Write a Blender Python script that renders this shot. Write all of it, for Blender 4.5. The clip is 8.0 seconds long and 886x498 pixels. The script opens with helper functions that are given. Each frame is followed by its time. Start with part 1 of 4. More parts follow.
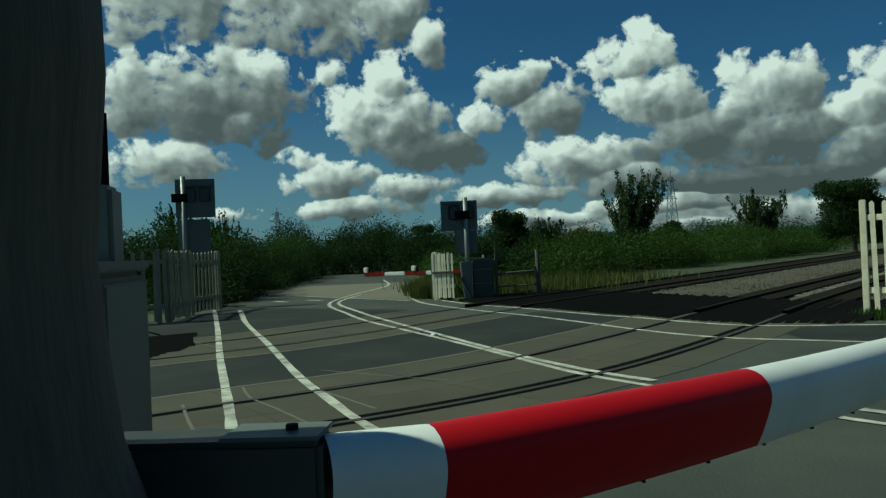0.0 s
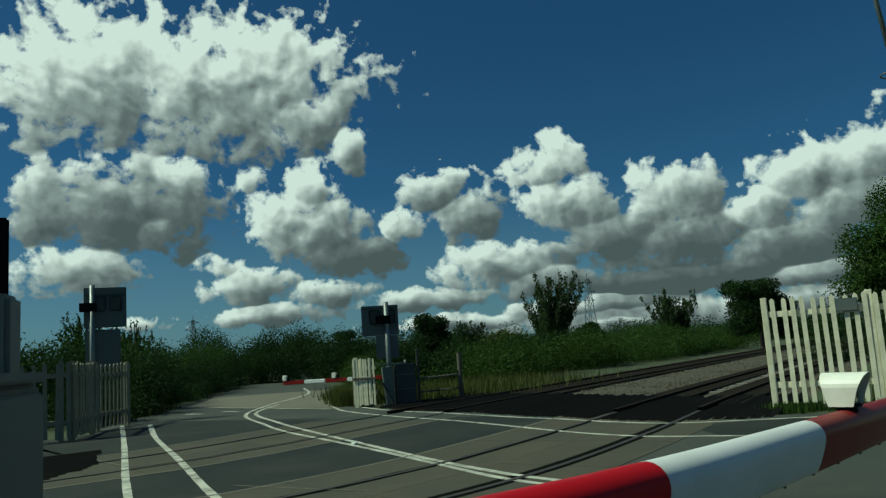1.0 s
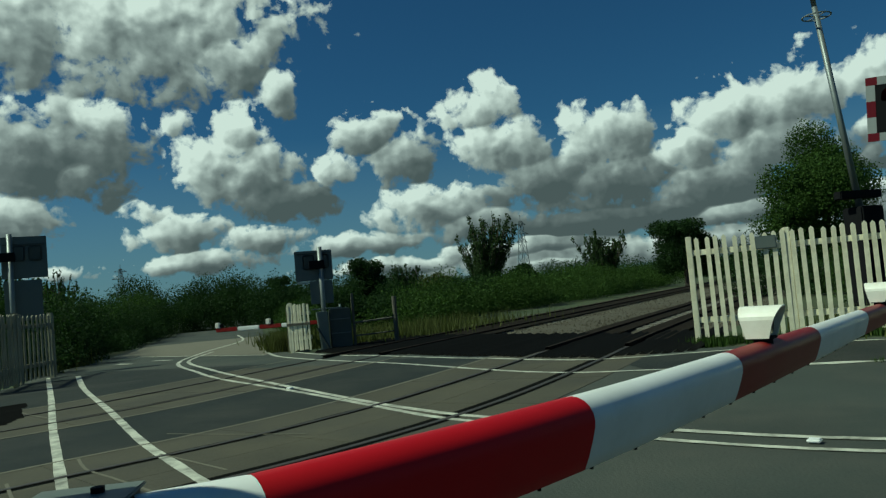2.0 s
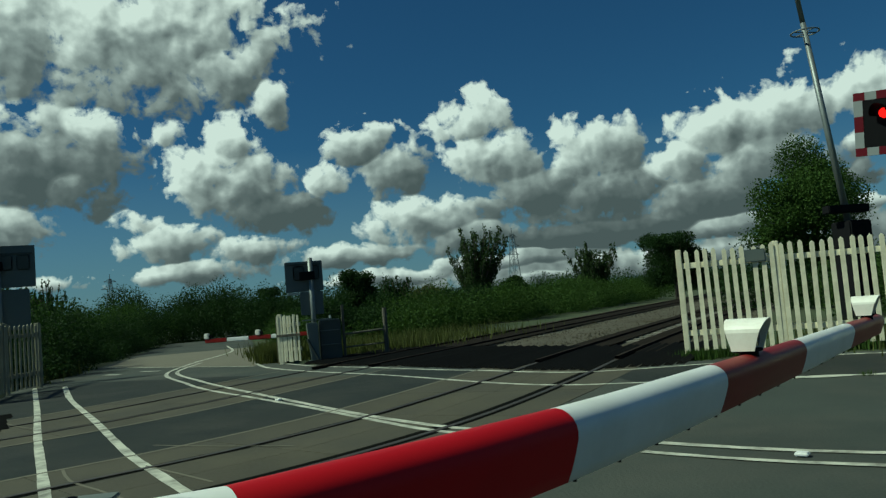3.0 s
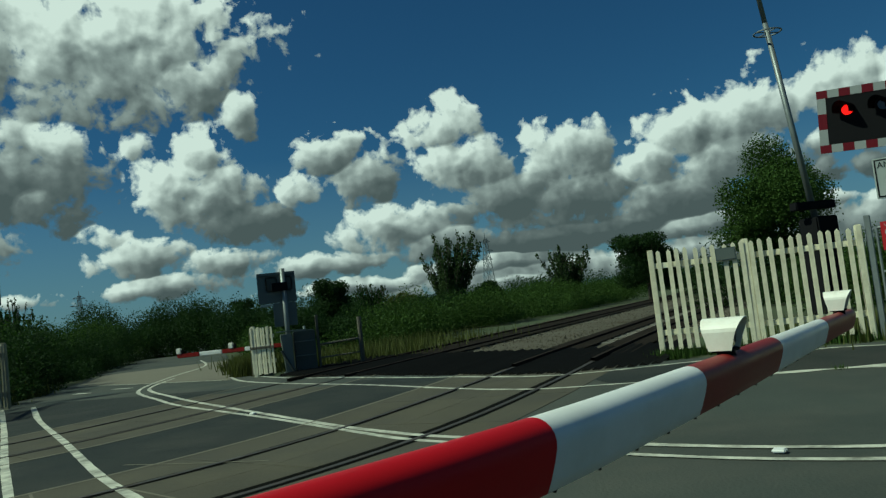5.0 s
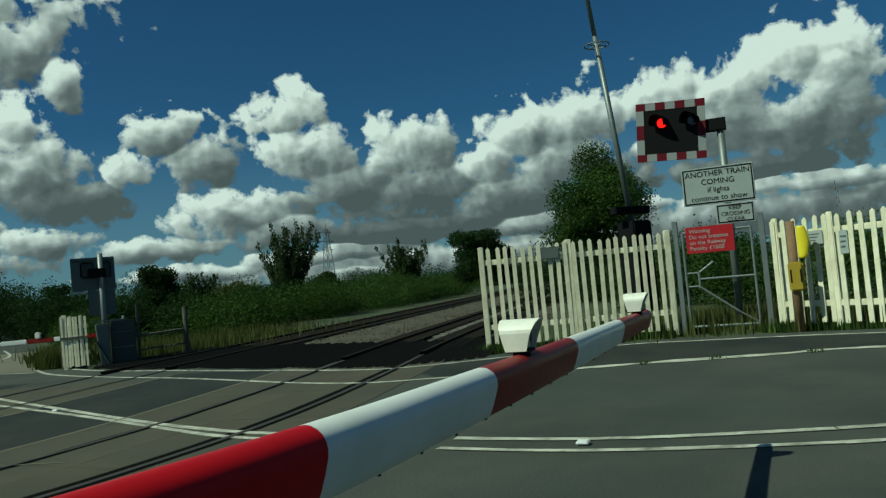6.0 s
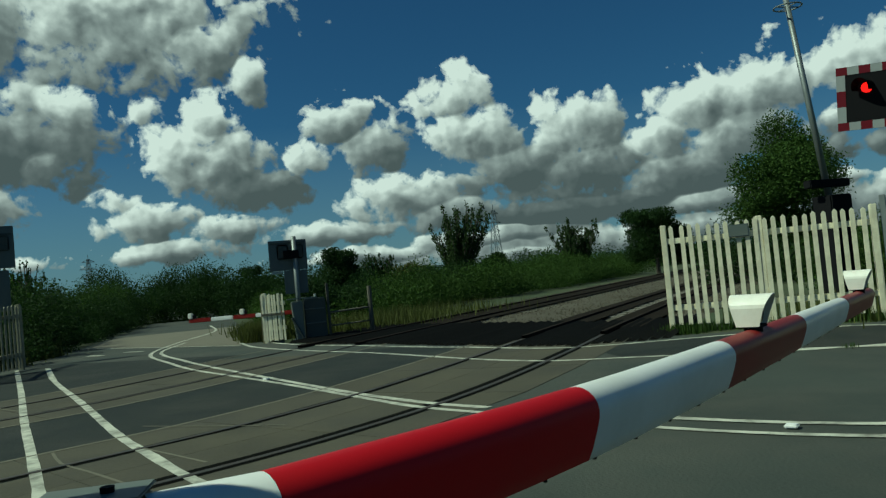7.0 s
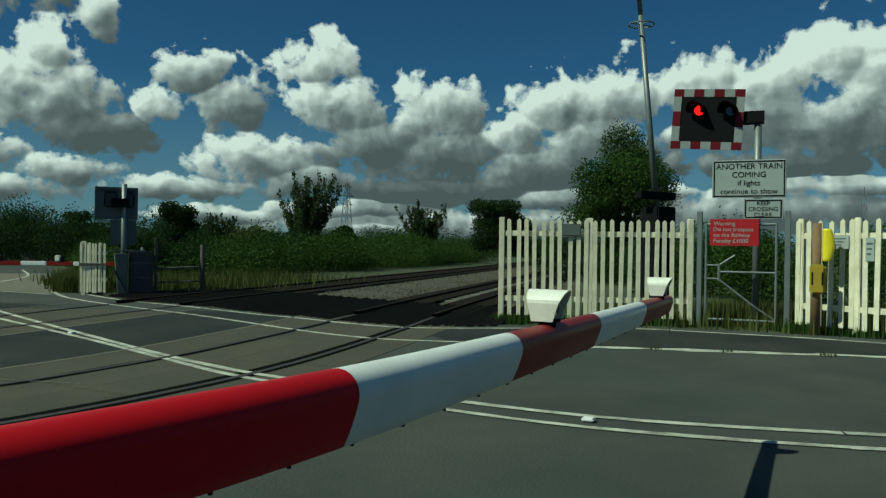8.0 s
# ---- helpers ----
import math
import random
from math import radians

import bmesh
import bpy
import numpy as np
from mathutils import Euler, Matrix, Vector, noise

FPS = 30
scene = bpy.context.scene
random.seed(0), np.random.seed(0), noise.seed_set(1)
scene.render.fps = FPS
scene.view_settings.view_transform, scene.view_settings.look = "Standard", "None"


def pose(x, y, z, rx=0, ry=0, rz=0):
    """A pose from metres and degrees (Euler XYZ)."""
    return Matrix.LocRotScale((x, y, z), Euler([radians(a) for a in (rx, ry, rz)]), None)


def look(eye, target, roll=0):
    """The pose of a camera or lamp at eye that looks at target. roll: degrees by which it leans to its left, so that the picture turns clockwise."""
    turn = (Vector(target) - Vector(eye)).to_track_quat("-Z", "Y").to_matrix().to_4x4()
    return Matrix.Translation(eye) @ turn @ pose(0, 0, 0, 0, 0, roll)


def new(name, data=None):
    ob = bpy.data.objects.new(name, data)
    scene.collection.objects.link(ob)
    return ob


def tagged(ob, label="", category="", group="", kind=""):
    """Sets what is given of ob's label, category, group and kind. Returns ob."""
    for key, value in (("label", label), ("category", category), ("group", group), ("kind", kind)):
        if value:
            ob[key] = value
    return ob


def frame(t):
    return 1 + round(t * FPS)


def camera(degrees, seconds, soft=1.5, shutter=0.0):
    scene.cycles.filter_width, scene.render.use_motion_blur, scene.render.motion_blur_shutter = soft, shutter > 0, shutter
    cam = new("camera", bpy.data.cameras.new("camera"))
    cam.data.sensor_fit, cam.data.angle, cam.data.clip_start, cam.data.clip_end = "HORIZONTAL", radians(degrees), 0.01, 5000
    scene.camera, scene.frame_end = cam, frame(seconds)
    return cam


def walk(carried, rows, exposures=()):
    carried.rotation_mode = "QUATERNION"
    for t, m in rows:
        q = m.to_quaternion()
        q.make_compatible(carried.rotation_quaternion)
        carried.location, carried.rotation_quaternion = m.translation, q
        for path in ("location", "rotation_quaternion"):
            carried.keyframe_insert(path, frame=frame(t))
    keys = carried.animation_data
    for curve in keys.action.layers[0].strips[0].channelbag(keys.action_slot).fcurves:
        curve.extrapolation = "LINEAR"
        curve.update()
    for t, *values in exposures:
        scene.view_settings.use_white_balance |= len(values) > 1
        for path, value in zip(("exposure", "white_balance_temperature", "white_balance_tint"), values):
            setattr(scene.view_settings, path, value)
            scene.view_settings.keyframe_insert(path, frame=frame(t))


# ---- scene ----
cam = camera(60.0, 8.0, soft=1.3)
PATH = [
    (0.0, pose(-0.133, 0.020, 1.262, 90.21, 2.50, -1.70)),
    (0.5, pose(-0.092, -0.020, 1.254, 95.70, 2.01, -5.43)),
    (1.0, pose(-0.098, -0.020, 1.250, 97.69, 3.82, -7.42)),
    (1.5, pose(-0.094, -0.012, 1.246, 97.04, 3.21, -7.84)),
    (2.0, pose(-0.074, 0.008, 1.244, 93.12, 5.04, -12.22)),
    (3.5, pose(-0.055, 0.013, 1.237, 94.21, 4.89, -13.02)),
    (4.0, pose(-0.052, 0.031, 1.235, 93.75, 5.38, -13.40)),
    (5.5, pose(0.011, 0.074, 1.248, 94.03, 8.48, -17.56)),
    (6.0, pose(0.108, 0.081, 1.251, 92.43, 5.21, -26.72)),
    (6.5, pose(-0.012, 0.098, 1.249, 92.15, 1.20, -21.70)),
    (7.0, pose(-0.131, 0.045, 1.253, 92.12, 5.31, -14.25)),
    (7.5, pose(0.005, 0.139, 1.247, 91.56, 0.49, -22.72)),
    (8.0, pose(0.053, 0.111, 1.238, 89.89, -0.81, -25.59)),
]
walk(cam, PATH, exposures=[(0.0, -0.12, 5900, -21), (8.0, -0.12, 5900, -21)])

# ---- world and sun ----
SUN_DIR = Vector((-0.68, 0.03, 0.74)).normalized()
sun = new("sun", bpy.data.lights.new("sun", "SUN"))
sun.data.energy, sun.data.angle, sun.data.color = 4.2, radians(0.53), (1.0, 0.95, 0.80)
sun.matrix_world = look((0, 0, 30), Vector((0, 0, 30)) - SUN_DIR)

world = bpy.data.worlds.new("sky")
scene.world = world
world.use_nodes = True


class Nodes:
    """Short calls to make and link nodes in one tree."""

    def __init__(self, tree):
        self.tree = tree

    def add(self, kind, inputs=(), **settings):
        n = self.tree.nodes.new(kind)
        for k, v in settings.items():
            setattr(n, k, v)
        for k, v in dict(inputs).items():
            if isinstance(v, bpy.types.NodeSocket):
                self.tree.links.new(v, n.inputs[k])
            else:
                n.inputs[k].default_value = v
        return n

    def math(self, op, a, b=0.0, c=0.0, clamp=False):
        return self.add("ShaderNodeMath", {0: a, 1: b, 2: c}, operation=op, use_clamp=clamp).outputs[0]

    def vec(self, op, a, b=(0, 0, 0)):
        n = self.add("ShaderNodeVectorMath", {0: a, 1: b}, operation=op)
        return n.outputs["Value"] if op in ("LENGTH", "DOT_PRODUCT") else n.outputs[0]

    def noise(self, vector, scale, detail=4.0, rough=0.55, distort=0.0):
        return self.add("ShaderNodeTexNoise", {"Vector": vector, "Scale": scale, "Detail": detail, "Roughness": rough, "Distortion": distort}).outputs[0]

    def mix(self, f, a, b):
        return self.add("ShaderNodeMix", {0: f, 6: a, 7: b}, data_type="RGBA").outputs[2]

    def ramp(self, f, *stops):
        n = self.add("ShaderNodeValToRGB", {0: f})
        while len(n.color_ramp.elements) < len(stops):
            n.color_ramp.elements.new(0.5)
        for e, (p, c) in zip(n.color_ramp.elements, stops):
            e.position, e.color = p, (*c, 1) if len(c) == 3 else (c[0], c[0], c[0], 1)
        return n.outputs[0]


# cumulus heaps: bearing and height in degrees, half width, half height, how sunlit
CLOUDS_WEST = ((-8.0, 20.2, 13.0, 6.0, 0.08), (-16.5, 20.2, 9.0, 5.4, 0.10), (-2.3, 17.5, 4.3, 2.8, 0.00), (-15.3, 11.3, 8.8, 4.2, -0.18), (-10.8, 13.5, 3.1, 1.9, 0.15), (-12.9, 10.0, 2.8, 2.4, -0.05), (-17.4, 7.2, 5.2, 2.3, 0.10), (-6.0, 13.3, 1.9, 1.2, 0.15), (1.2, 15.3, 1.6, 1.9, 0.10))
CLOUDS_MIDDLE = ((-1.5, 12.8, 2.8, 2.6, 0.30), (-3.8, 10.5, 3.5, 3.1, 0.25), (-0.9, 9.6, 4.3, 3.1, 0.00), (1.4, 7.6, 4.5, 2.0, -0.40), (5.2, 9.4, 2.3, 1.7, 0.10), (-8.1, 6.9, 1.6, 1.4, 0.20), (-6.3, 5.6, 3.8, 1.7, 0.10), (-0.5, 4.8, 3.8, 1.3, 0.05), (-4.9, 3.5, 5.7, 1.0, 0.05), (-14.0, 3.4, 2.1, 0.6, 0.10))
CLOUDS_CENTRE = ((7.6, 12.3, 3.3, 1.7, 0.05), (10.4, 10.1, 3.1, 2.6, -0.10), (16.2, 13.3, 3.5, 2.3, 0.25), (17.6, 10.2, 4.5, 2.8, 0.10), (20.7, 7.4, 6.1, 2.6, -0.25), (11.7, 6.2, 5.2, 2.3, 0.15), (15.8, 4.5, 4.3, 1.4, -0.15), (25.4, 10.2, 4.5, 2.7, 0.10), (25.0, 6.5, 8.0, 2.8, -0.25), (26.3, 4.1, 10.9, 1.4, -0.55))
CLOUDS_EAST = ((30.9, 8.6, 3.3, 2.8, 0.15), (33.9, 10.2, 4.5, 2.8, 0.20), (31.7, 5.7, 6.6, 2.4, -0.20), (38.1, 11.2, 3.8, 2.8, 0.25), (36.7, 7.6, 6.1, 2.8, -0.10))
CLOUDS_LOW = ((30.0, 1.6, 26.0, 1.7, 0.00), (48.0, 2.8, 14.0, 2.2, -0.05), (6.5, 3.9, 7.1, 1.0, 0.00), (8.9, 2.2, 7.6, 0.8, 0.05), (18.6, 2.6, 9.5, 0.9, -0.05), (21.4, 1.4, 5.7, 0.6, 0.20), (33.9, 3.8, 6.6, 1.2, 0.05))
CLOUDS_FAR_EAST = ((44.0, 11.6, 4.3, 2.8, 0.20), (48.4, 11.4, 5.2, 2.6, 0.25), (52.6, 13.0, 3.8, 3.1, 0.35), (55.2, 11.6, 4.3, 3.8, 0.25), (47.4, 9.0, 6.6, 2.8, 0.00), (52.6, 8.5, 6.6, 3.3, -0.10), (49.9, 6.0, 10.9, 1.3, -0.50), (53.3, 4.4, 8.5, 1.0, 0.10), (39.8, 4.0, 7.6, 0.8, 0.10))
# unseen low heaps round the rest of the horizon, added to tune the fill light
CLOUDS_BEHIND = tuple(((88 + 50 * k + 180) % 360 - 180, 9 + 4 * (k % 2), 12, 4.5, 0.0) for k in range(5))
CLOUDS = CLOUDS_WEST + CLOUDS_MIDDLE + CLOUDS_CENTRE + CLOUDS_EAST + CLOUDS_LOW + CLOUDS_FAR_EAST + CLOUDS_BEHIND


def cloud_group():
    """How thick the cloud is at a place in the sky, and how much its heaps turn to the light."""
    tree = bpy.data.node_groups.new("cloud_density", "ShaderNodeTree")
    tree.interface.new_socket("Place", in_out="INPUT", socket_type="NodeSocketVector")
    tree.interface.new_socket("Detail", in_out="INPUT", socket_type="NodeSocketFloat")
    tree.interface.new_socket("Density", in_out="OUTPUT", socket_type="NodeSocketFloat")
    tree.interface.new_socket("Lit", in_out="OUTPUT", socket_type="NodeSocketFloat")
    n = Nodes(tree)
    enter = n.add("NodeGroupInput")
    place, detail = enter.outputs[0], enter.outputs[1]
    warp = n.add("ShaderNodeTexNoise", {"Vector": place, "Scale": 0.22, "Detail": 3.0}).outputs[1]
    warped = n.vec("ADD", place, n.vec("MULTIPLY", n.vec("SUBTRACT", warp, (0.5, 0.5, 0.5)), (2.2, 1.3, 0)))
    best, lit = None, None
    for az, el, a, b, sunlit in CLOUDS:
        wisp = a * b < 3.0
        q = n.vec("DIVIDE", n.vec("SUBTRACT", warped, (az, el, 0)), (a * (1.7 if wisp else 1.0), b * (1.5 if wisp else 1.0), 1))
        v = n.math("SUBTRACT", 0.62 if wisp else 1.0, n.vec("LENGTH", q))
        up = n.math("ADD", n.vec("DOT_PRODUCT", q, (-0.22, 0.42, 0)), sunlit)
        if best is None:
            best, lit = v, up
        else:
            f = n.math("ADD", n.math("MULTIPLY", n.math("SUBTRACT", v, best), 5.0), 0.5, clamp=True)
            lit = n.math("ADD", lit, n.math("MULTIPLY", f, n.math("SUBTRACT", up, lit)))
            best = n.add("ShaderNodeMath", {0: best, 1: v, 2: 0.10}, operation="SMOOTH_MAX").outputs[0]
    billow = n.add("ShaderNodeTexNoise", {"Vector": place, "Scale": 0.42, "Detail": detail, "Roughness": 0.56, "Distortion": 0.30}).outputs[0]
    d = n.math("ADD", best, n.math("MULTIPLY", n.math("SUBTRACT", billow, 0.50), 2.3))
    puff = n.add("ShaderNodeTexNoise", {"Vector": place, "Scale": 1.5, "Detail": detail, "Roughness": 0.50}).outputs[0]
    d = n.math("ADD", d, n.math("MULTIPLY", n.math("SUBTRACT", puff, 0.50), 0.55))
    n.add("NodeGroupOutput", {0: d, 1: lit})
    return tree


def build_sky():
    n = Nodes(world.node_tree)
    world.node_tree.nodes.clear()
    sky = n.add("ShaderNodeTexSky", sky_type="NISHITA", sun_disc=False, sun_elevation=math.asin(SUN_DIR.z),
                sun_rotation=math.atan2(SUN_DIR.x, SUN_DIR.y), air_density=1.0, dust_density=0.4, ozone_density=2.5)
    d = n.add("ShaderNodeTexCoord").outputs["Generated"]
    s = n.add("ShaderNodeSeparateXYZ", {0: d})
    az = n.math("MULTIPLY", n.math("ARCTAN2", s.outputs[0], s.outputs[1]), 57.2958)
    el = n.math("MULTIPLY", n.math("ARCSINE", s.outputs[2]), 57.2958)
    place = n.add("ShaderNodeCombineXYZ", {0: az, 1: el}).outputs[0]
    group = cloud_group()

    def density(shift, detail):
        g = n.add("ShaderNodeGroup", node_tree=group)
        world.node_tree.links.new(n.vec("ADD", place, shift), g.inputs[0])
        g.inputs[1].default_value = detail
        return g.outputs

    here, soft, sunward = density((0, 0, 0), 7.0), density((0, 0, 0), 2.2), density((-0.50, 0.62, 0), 2.2)
    cover = n.ramp(here[0], (0.10, (0,)), (0.16, (0.30,)), (0.34, (1,)))
    relief = n.math("MULTIPLY", n.math("SUBTRACT", soft[0], sunward[0]), 0.55)
    crisp = n.math("MULTIPLY", n.math("SUBTRACT", here[0], soft[0]), 0.28)
    thin = n.math("MULTIPLY", n.math("SUBTRACT", 0.35, here[0]), 0.35)
    shade = n.math("ADD", n.math("ADD", n.math("MULTIPLY", here[1], 1.10), n.math("ADD", relief, crisp)), n.math("ADD", thin, n.math("ADD", 0.46, n.math("ADD", n.math("MULTIPLY", n.math("DIVIDE", el, 9.0, clamp=True), 0.13), n.math("MULTIPLY", n.math("DIVIDE", n.math("SUBTRACT", el, 13.0), 8.0, clamp=True), 0.20)))), clamp=True)
    white = n.ramp(shade, (0.0, (0.090, 0.102, 0.108)), (0.30, (0.150, 0.160, 0.166)), (0.60, (0.315, 0.325, 0.325)), (0.82, (0.56, 0.56, 0.545)), (1.0, (0.80, 0.785, 0.755)))
    blue = n.vec("MULTIPLY", sky.outputs[0], (0.0178, 0.0298, 0.0425))
    haze = n.ramp(n.math("DIVIDE", el, 12.0), (0.0, (0.55,)), (1.0, (0.0,)))
    blue = n.mix(haze, blue, (0.18, 0.26, 0.32, 1))
    seen = n.mix(cover, blue, white)
    bg = n.add("ShaderNodeBackground", {0: seen, 1: 1.0})
    n.add("ShaderNodeOutputWorld", {0: bg.outputs[0]})


build_sky()

# ---- materials ----


def material(name, base, rough=0.7, metal=0.0, scale=8.0, spread=0.25, bump=0.0, fine=60.0, dirt=None, dirt_amount=0.0, dirt_scale=1.2, per_piece=0.0, island=0.0, coat=0.0, spec=0.5, grain=(1, 1, 1)):
    """A surface with grain at two sizes, stains and fine relief, in world metres."""
    m = bpy.data.materials.new(name)
    m.use_nodes = True
    n = Nodes(m.node_tree)
    b = m.node_tree.nodes["Principled BSDF"]
    p = n.vec("MULTIPLY", n.add("ShaderNodeTexCoord").outputs["Object"], grain)
    big, small = n.noise(p, scale, 4), n.noise(p, fine, 3)
    v = n.math("ADD", n.math("MULTIPLY", n.math("SUBTRACT", big, 0.5), 2 * spread), n.math("MULTIPLY", n.math("SUBTRACT", small, 0.5), 1.2 * spread))
    if per_piece:
        v = n.math("ADD", v, n.math("MULTIPLY", n.math("SUBTRACT", n.add("ShaderNodeObjectInfo").outputs["Random"], 0.5), per_piece))
    if island:
        v = n.math("ADD", v, n.math("MULTIPLY", n.math("SUBTRACT", n.add("ShaderNodeNewGeometry").outputs["Random Per Island"], 0.5), island))
    c = n.vec("MULTIPLY", (*base,), n.add("ShaderNodeCombineXYZ", {0: n.math("ADD", 1, v), 1: n.math("ADD", 1, v), 2: n.math("ADD", 1, v)}).outputs[0])
    if dirt:
        f = n.math("MULTIPLY", n.ramp(n.noise(p, dirt_scale, 6, 0.65), (0.42, (0,)), (0.68, (1,))), dirt_amount)
        c = n.mix(f, c, (*dirt, 1))
    m.node_tree.links.new(c, b.inputs["Base Color"])
    m.node_tree.links.new(n.math("ADD", rough, n.math("MULTIPLY", n.math("SUBTRACT", big, 0.5), 0.25), clamp=True), b.inputs["Roughness"])
    b.inputs["Metallic"].default_value = metal
    b.inputs["Coat Weight"].default_value = coat
    b.inputs["Specular IOR Level"].default_value = spec
    if bump:
        r = n.add("ShaderNodeBump", {"Height": small, "Strength": bump, "Distance": 0.01})
        m.node_tree.links.new(r.outputs[0], b.inputs["Normal"])
    return m


def glow(name, color, strength):
    m = bpy.data.materials.new(name)
    m.use_nodes = True
    b = m.node_tree.nodes["Principled BSDF"]
    b.inputs["Base Color"].default_value = (*color, 1)
    b.inputs["Emission Color"].default_value = (*color, 1)
    b.inputs["Emission Strength"].default_value = strength
    return m


def leaf_material(name, base, spread=0.9):
    m = material(name, base, 0.8, scale=0.35, spread=0.45, fine=1.6, island=spread)
    b = m.node_tree.nodes["Principled BSDF"]
    n = Nodes(m.node_tree)
    b.inputs["Specular IOR Level"].default_value = 0.12
    t = n.add("ShaderNodeBsdfTranslucent", {0: (base[0] * 1.5, base[1] * 1.6, base[2], 1)})
    mixed = n.add("ShaderNodeMixShader", {0: 0.25, 1: b.outputs[0], 2: t.outputs[0]})
    m.node_tree.links.new(mixed.outputs[0], m.node_tree.nodes["Material Output"].inputs[0])
    return m


GRASS = material("rough_grass", (0.040, 0.056, 0.018), 0.9, scale=0.35, spread=0.5, bump=0.6, fine=18, dirt=(0.065, 0.058, 0.03), dirt_amount=0.6, dirt_scale=0.25)
ASPHALT = material("asphalt", (0.046, 0.053, 0.045), 0.85, scale=0.7, spread=0.42, bump=0.6, fine=38, dirt=(0.095, 0.088, 0.070), dirt_amount=0.5, dirt_scale=0.5, spec=0.3)
DARK_ASPHALT = material("dark_asphalt", (0.015, 0.019, 0.017), 0.88, scale=0.9, spread=0.42, bump=0.6, fine=38, dirt=(0.060, 0.056, 0.044), dirt_amount=0.4, dirt_scale=0.7, spec=0.3)
PANEL = material("rubber_panel", (0.074, 0.066, 0.045), 0.88, scale=1.3, spread=0.38, bump=0.5, fine=32, dirt=(0.05, 0.048, 0.042), dirt_amount=0.5, dirt_scale=0.8, per_piece=0.22, spec=0.3)
CONCRETE = material("pale_concrete", (0.145, 0.132, 0.095), 0.9, scale=1.5, spread=0.2, bump=0.3, fine=70, dirt=(0.12, 0.11, 0.08), dirt_amount=0.5)
PAINT_LINE = material("road_paint", (0.56, 0.55, 0.45), 0.7, scale=3, spread=0.12, bump=0.2, fine=90, dirt=(0.11, 0.105, 0.085), dirt_amount=0.9, dirt_scale=4.0)
RAIL_TOP = material("rail_steel", (0.05, 0.046, 0.040), 0.6, 0.25, scale=4, spread=0.3, bump=0.1, dirt=(0.06, 0.035, 0.02), dirt_amount=0.6, dirt_scale=6)
RAIL_RUST = material("rusty_rail", (0.022, 0.016, 0.012), 0.9, 0.0, scale=6, spread=0.35, bump=0.3, spec=0.1)
GROOVE = material("groove_dirt", (0.006, 0.006, 0.005), 1.0, scale=6, spread=0.3, spec=0.03)
BALLAST = material("ballast_stone", (0.085, 0.077, 0.058), 0.9, scale=1.2, spread=0.25, bump=0.5, fine=30, dirt=(0.06, 0.048, 0.032), dirt_amount=0.7, dirt_scale=0.5, island=0.9, spec=0.15)
SLEEPER = material("sleeper", (0.16, 0.145, 0.12), 0.9, scale=5, spread=0.3, bump=0.4, per_piece=0.3)
TIMBER = material("tarred_timber", (0.010, 0.010, 0.009), 0.95, spec=0.08, scale=5, spread=0.4, bump=0.4, per_piece=0.3, island=0.4)
WHITE_WOOD = material("white_painted_wood", (0.80, 0.75, 0.55), 0.65, scale=3.5, spread=0.10, bump=0.2, fine=50, dirt=(0.36, 0.31, 0.18), dirt_amount=0.5, dirt_scale=2.6, per_piece=0.12)
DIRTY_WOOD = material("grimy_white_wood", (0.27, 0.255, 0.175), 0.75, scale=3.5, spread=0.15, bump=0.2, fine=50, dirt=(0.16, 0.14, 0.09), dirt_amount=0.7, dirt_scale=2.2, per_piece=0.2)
OLD_WOOD = material("weathered_post", (0.125, 0.112, 0.085), 0.9, scale=9, spread=0.55, bump=1.0, fine=70, grain=(1, 1, 0.07), dirt=(0.025, 0.028, 0.02), dirt_amount=0.6, dirt_scale=4)
BROWN_WOOD = material("brown_post", (0.20, 0.12, 0.06), 0.85, scale=6, spread=0.35, bump=0.5, fine=40)
WHITE_BOOM = material("white_enamel", (0.80, 0.80, 0.77), 0.35, scale=1.5, spread=0.05, fine=30, dirt=(0.55, 0.55, 0.48), dirt_amount=0.35, dirt_scale=3, spec=0.18)
RED_BOOM = material("red_sheeting", (0.42, 0.005, 0.012), 0.5, scale=1.5, spread=0.08, fine=200, dirt=(0.30, 0.01, 0.012), dirt_amount=0.3, dirt_scale=2, spec=0.15)
RED_FADED = material("faded_red_sheeting", (0.20, 0.014, 0.013), 0.4, scale=1.5, spread=0.08, fine=200, dirt=(0.32, 0.07, 0.06), dirt_amount=0.35, dirt_scale=3, spec=0.15)
# oily stone, its colour also taking in the shadow beside the rails
GREASY_SHADED = material("greasy_shaded_ballast", (0.015, 0.012, 0.009), 0.95, scale=2.0, spread=0.4, bump=0.5, fine=25, dirt=(0.032, 0.025, 0.018), dirt_amount=0.4, dirt_scale=3, spec=0.05)
GREY_STEEL = material("galvanised_steel", (0.22, 0.24, 0.235), 0.5, 0.55, scale=5, spread=0.2, bump=0.05, dirt=(0.18, 0.18, 0.16), dirt_amount=0.4)
CABINET = material("cabinet_grey", (0.115, 0.135, 0.124), 0.55, scale=2, spread=0.08, fine=30, dirt=(0.13, 0.14, 0.12), dirt_amount=0.5, dirt_scale=2.5)
DARK_GREY = material("dark_grey_paint", (0.036, 0.044, 0.040), 0.5, scale=2, spread=0.15, fine=30, dirt=(0.10, 0.10, 0.085), dirt_amount=0.3)
BLACK = material("black_paint", (0.005, 0.005, 0.006), 0.8, spec=0.15, scale=3, spread=0.3, fine=30)
SIGN_WHITE = material("sign_white", (0.36, 0.39, 0.37), 0.4, scale=2, spread=0.06, fine=20, dirt=(0.28, 0.30, 0.28), dirt_amount=0.5)
SIGN_RED = material("sign_red", (0.36, 0.008, 0.014), 0.4, scale=2, spread=0.06, fine=20)
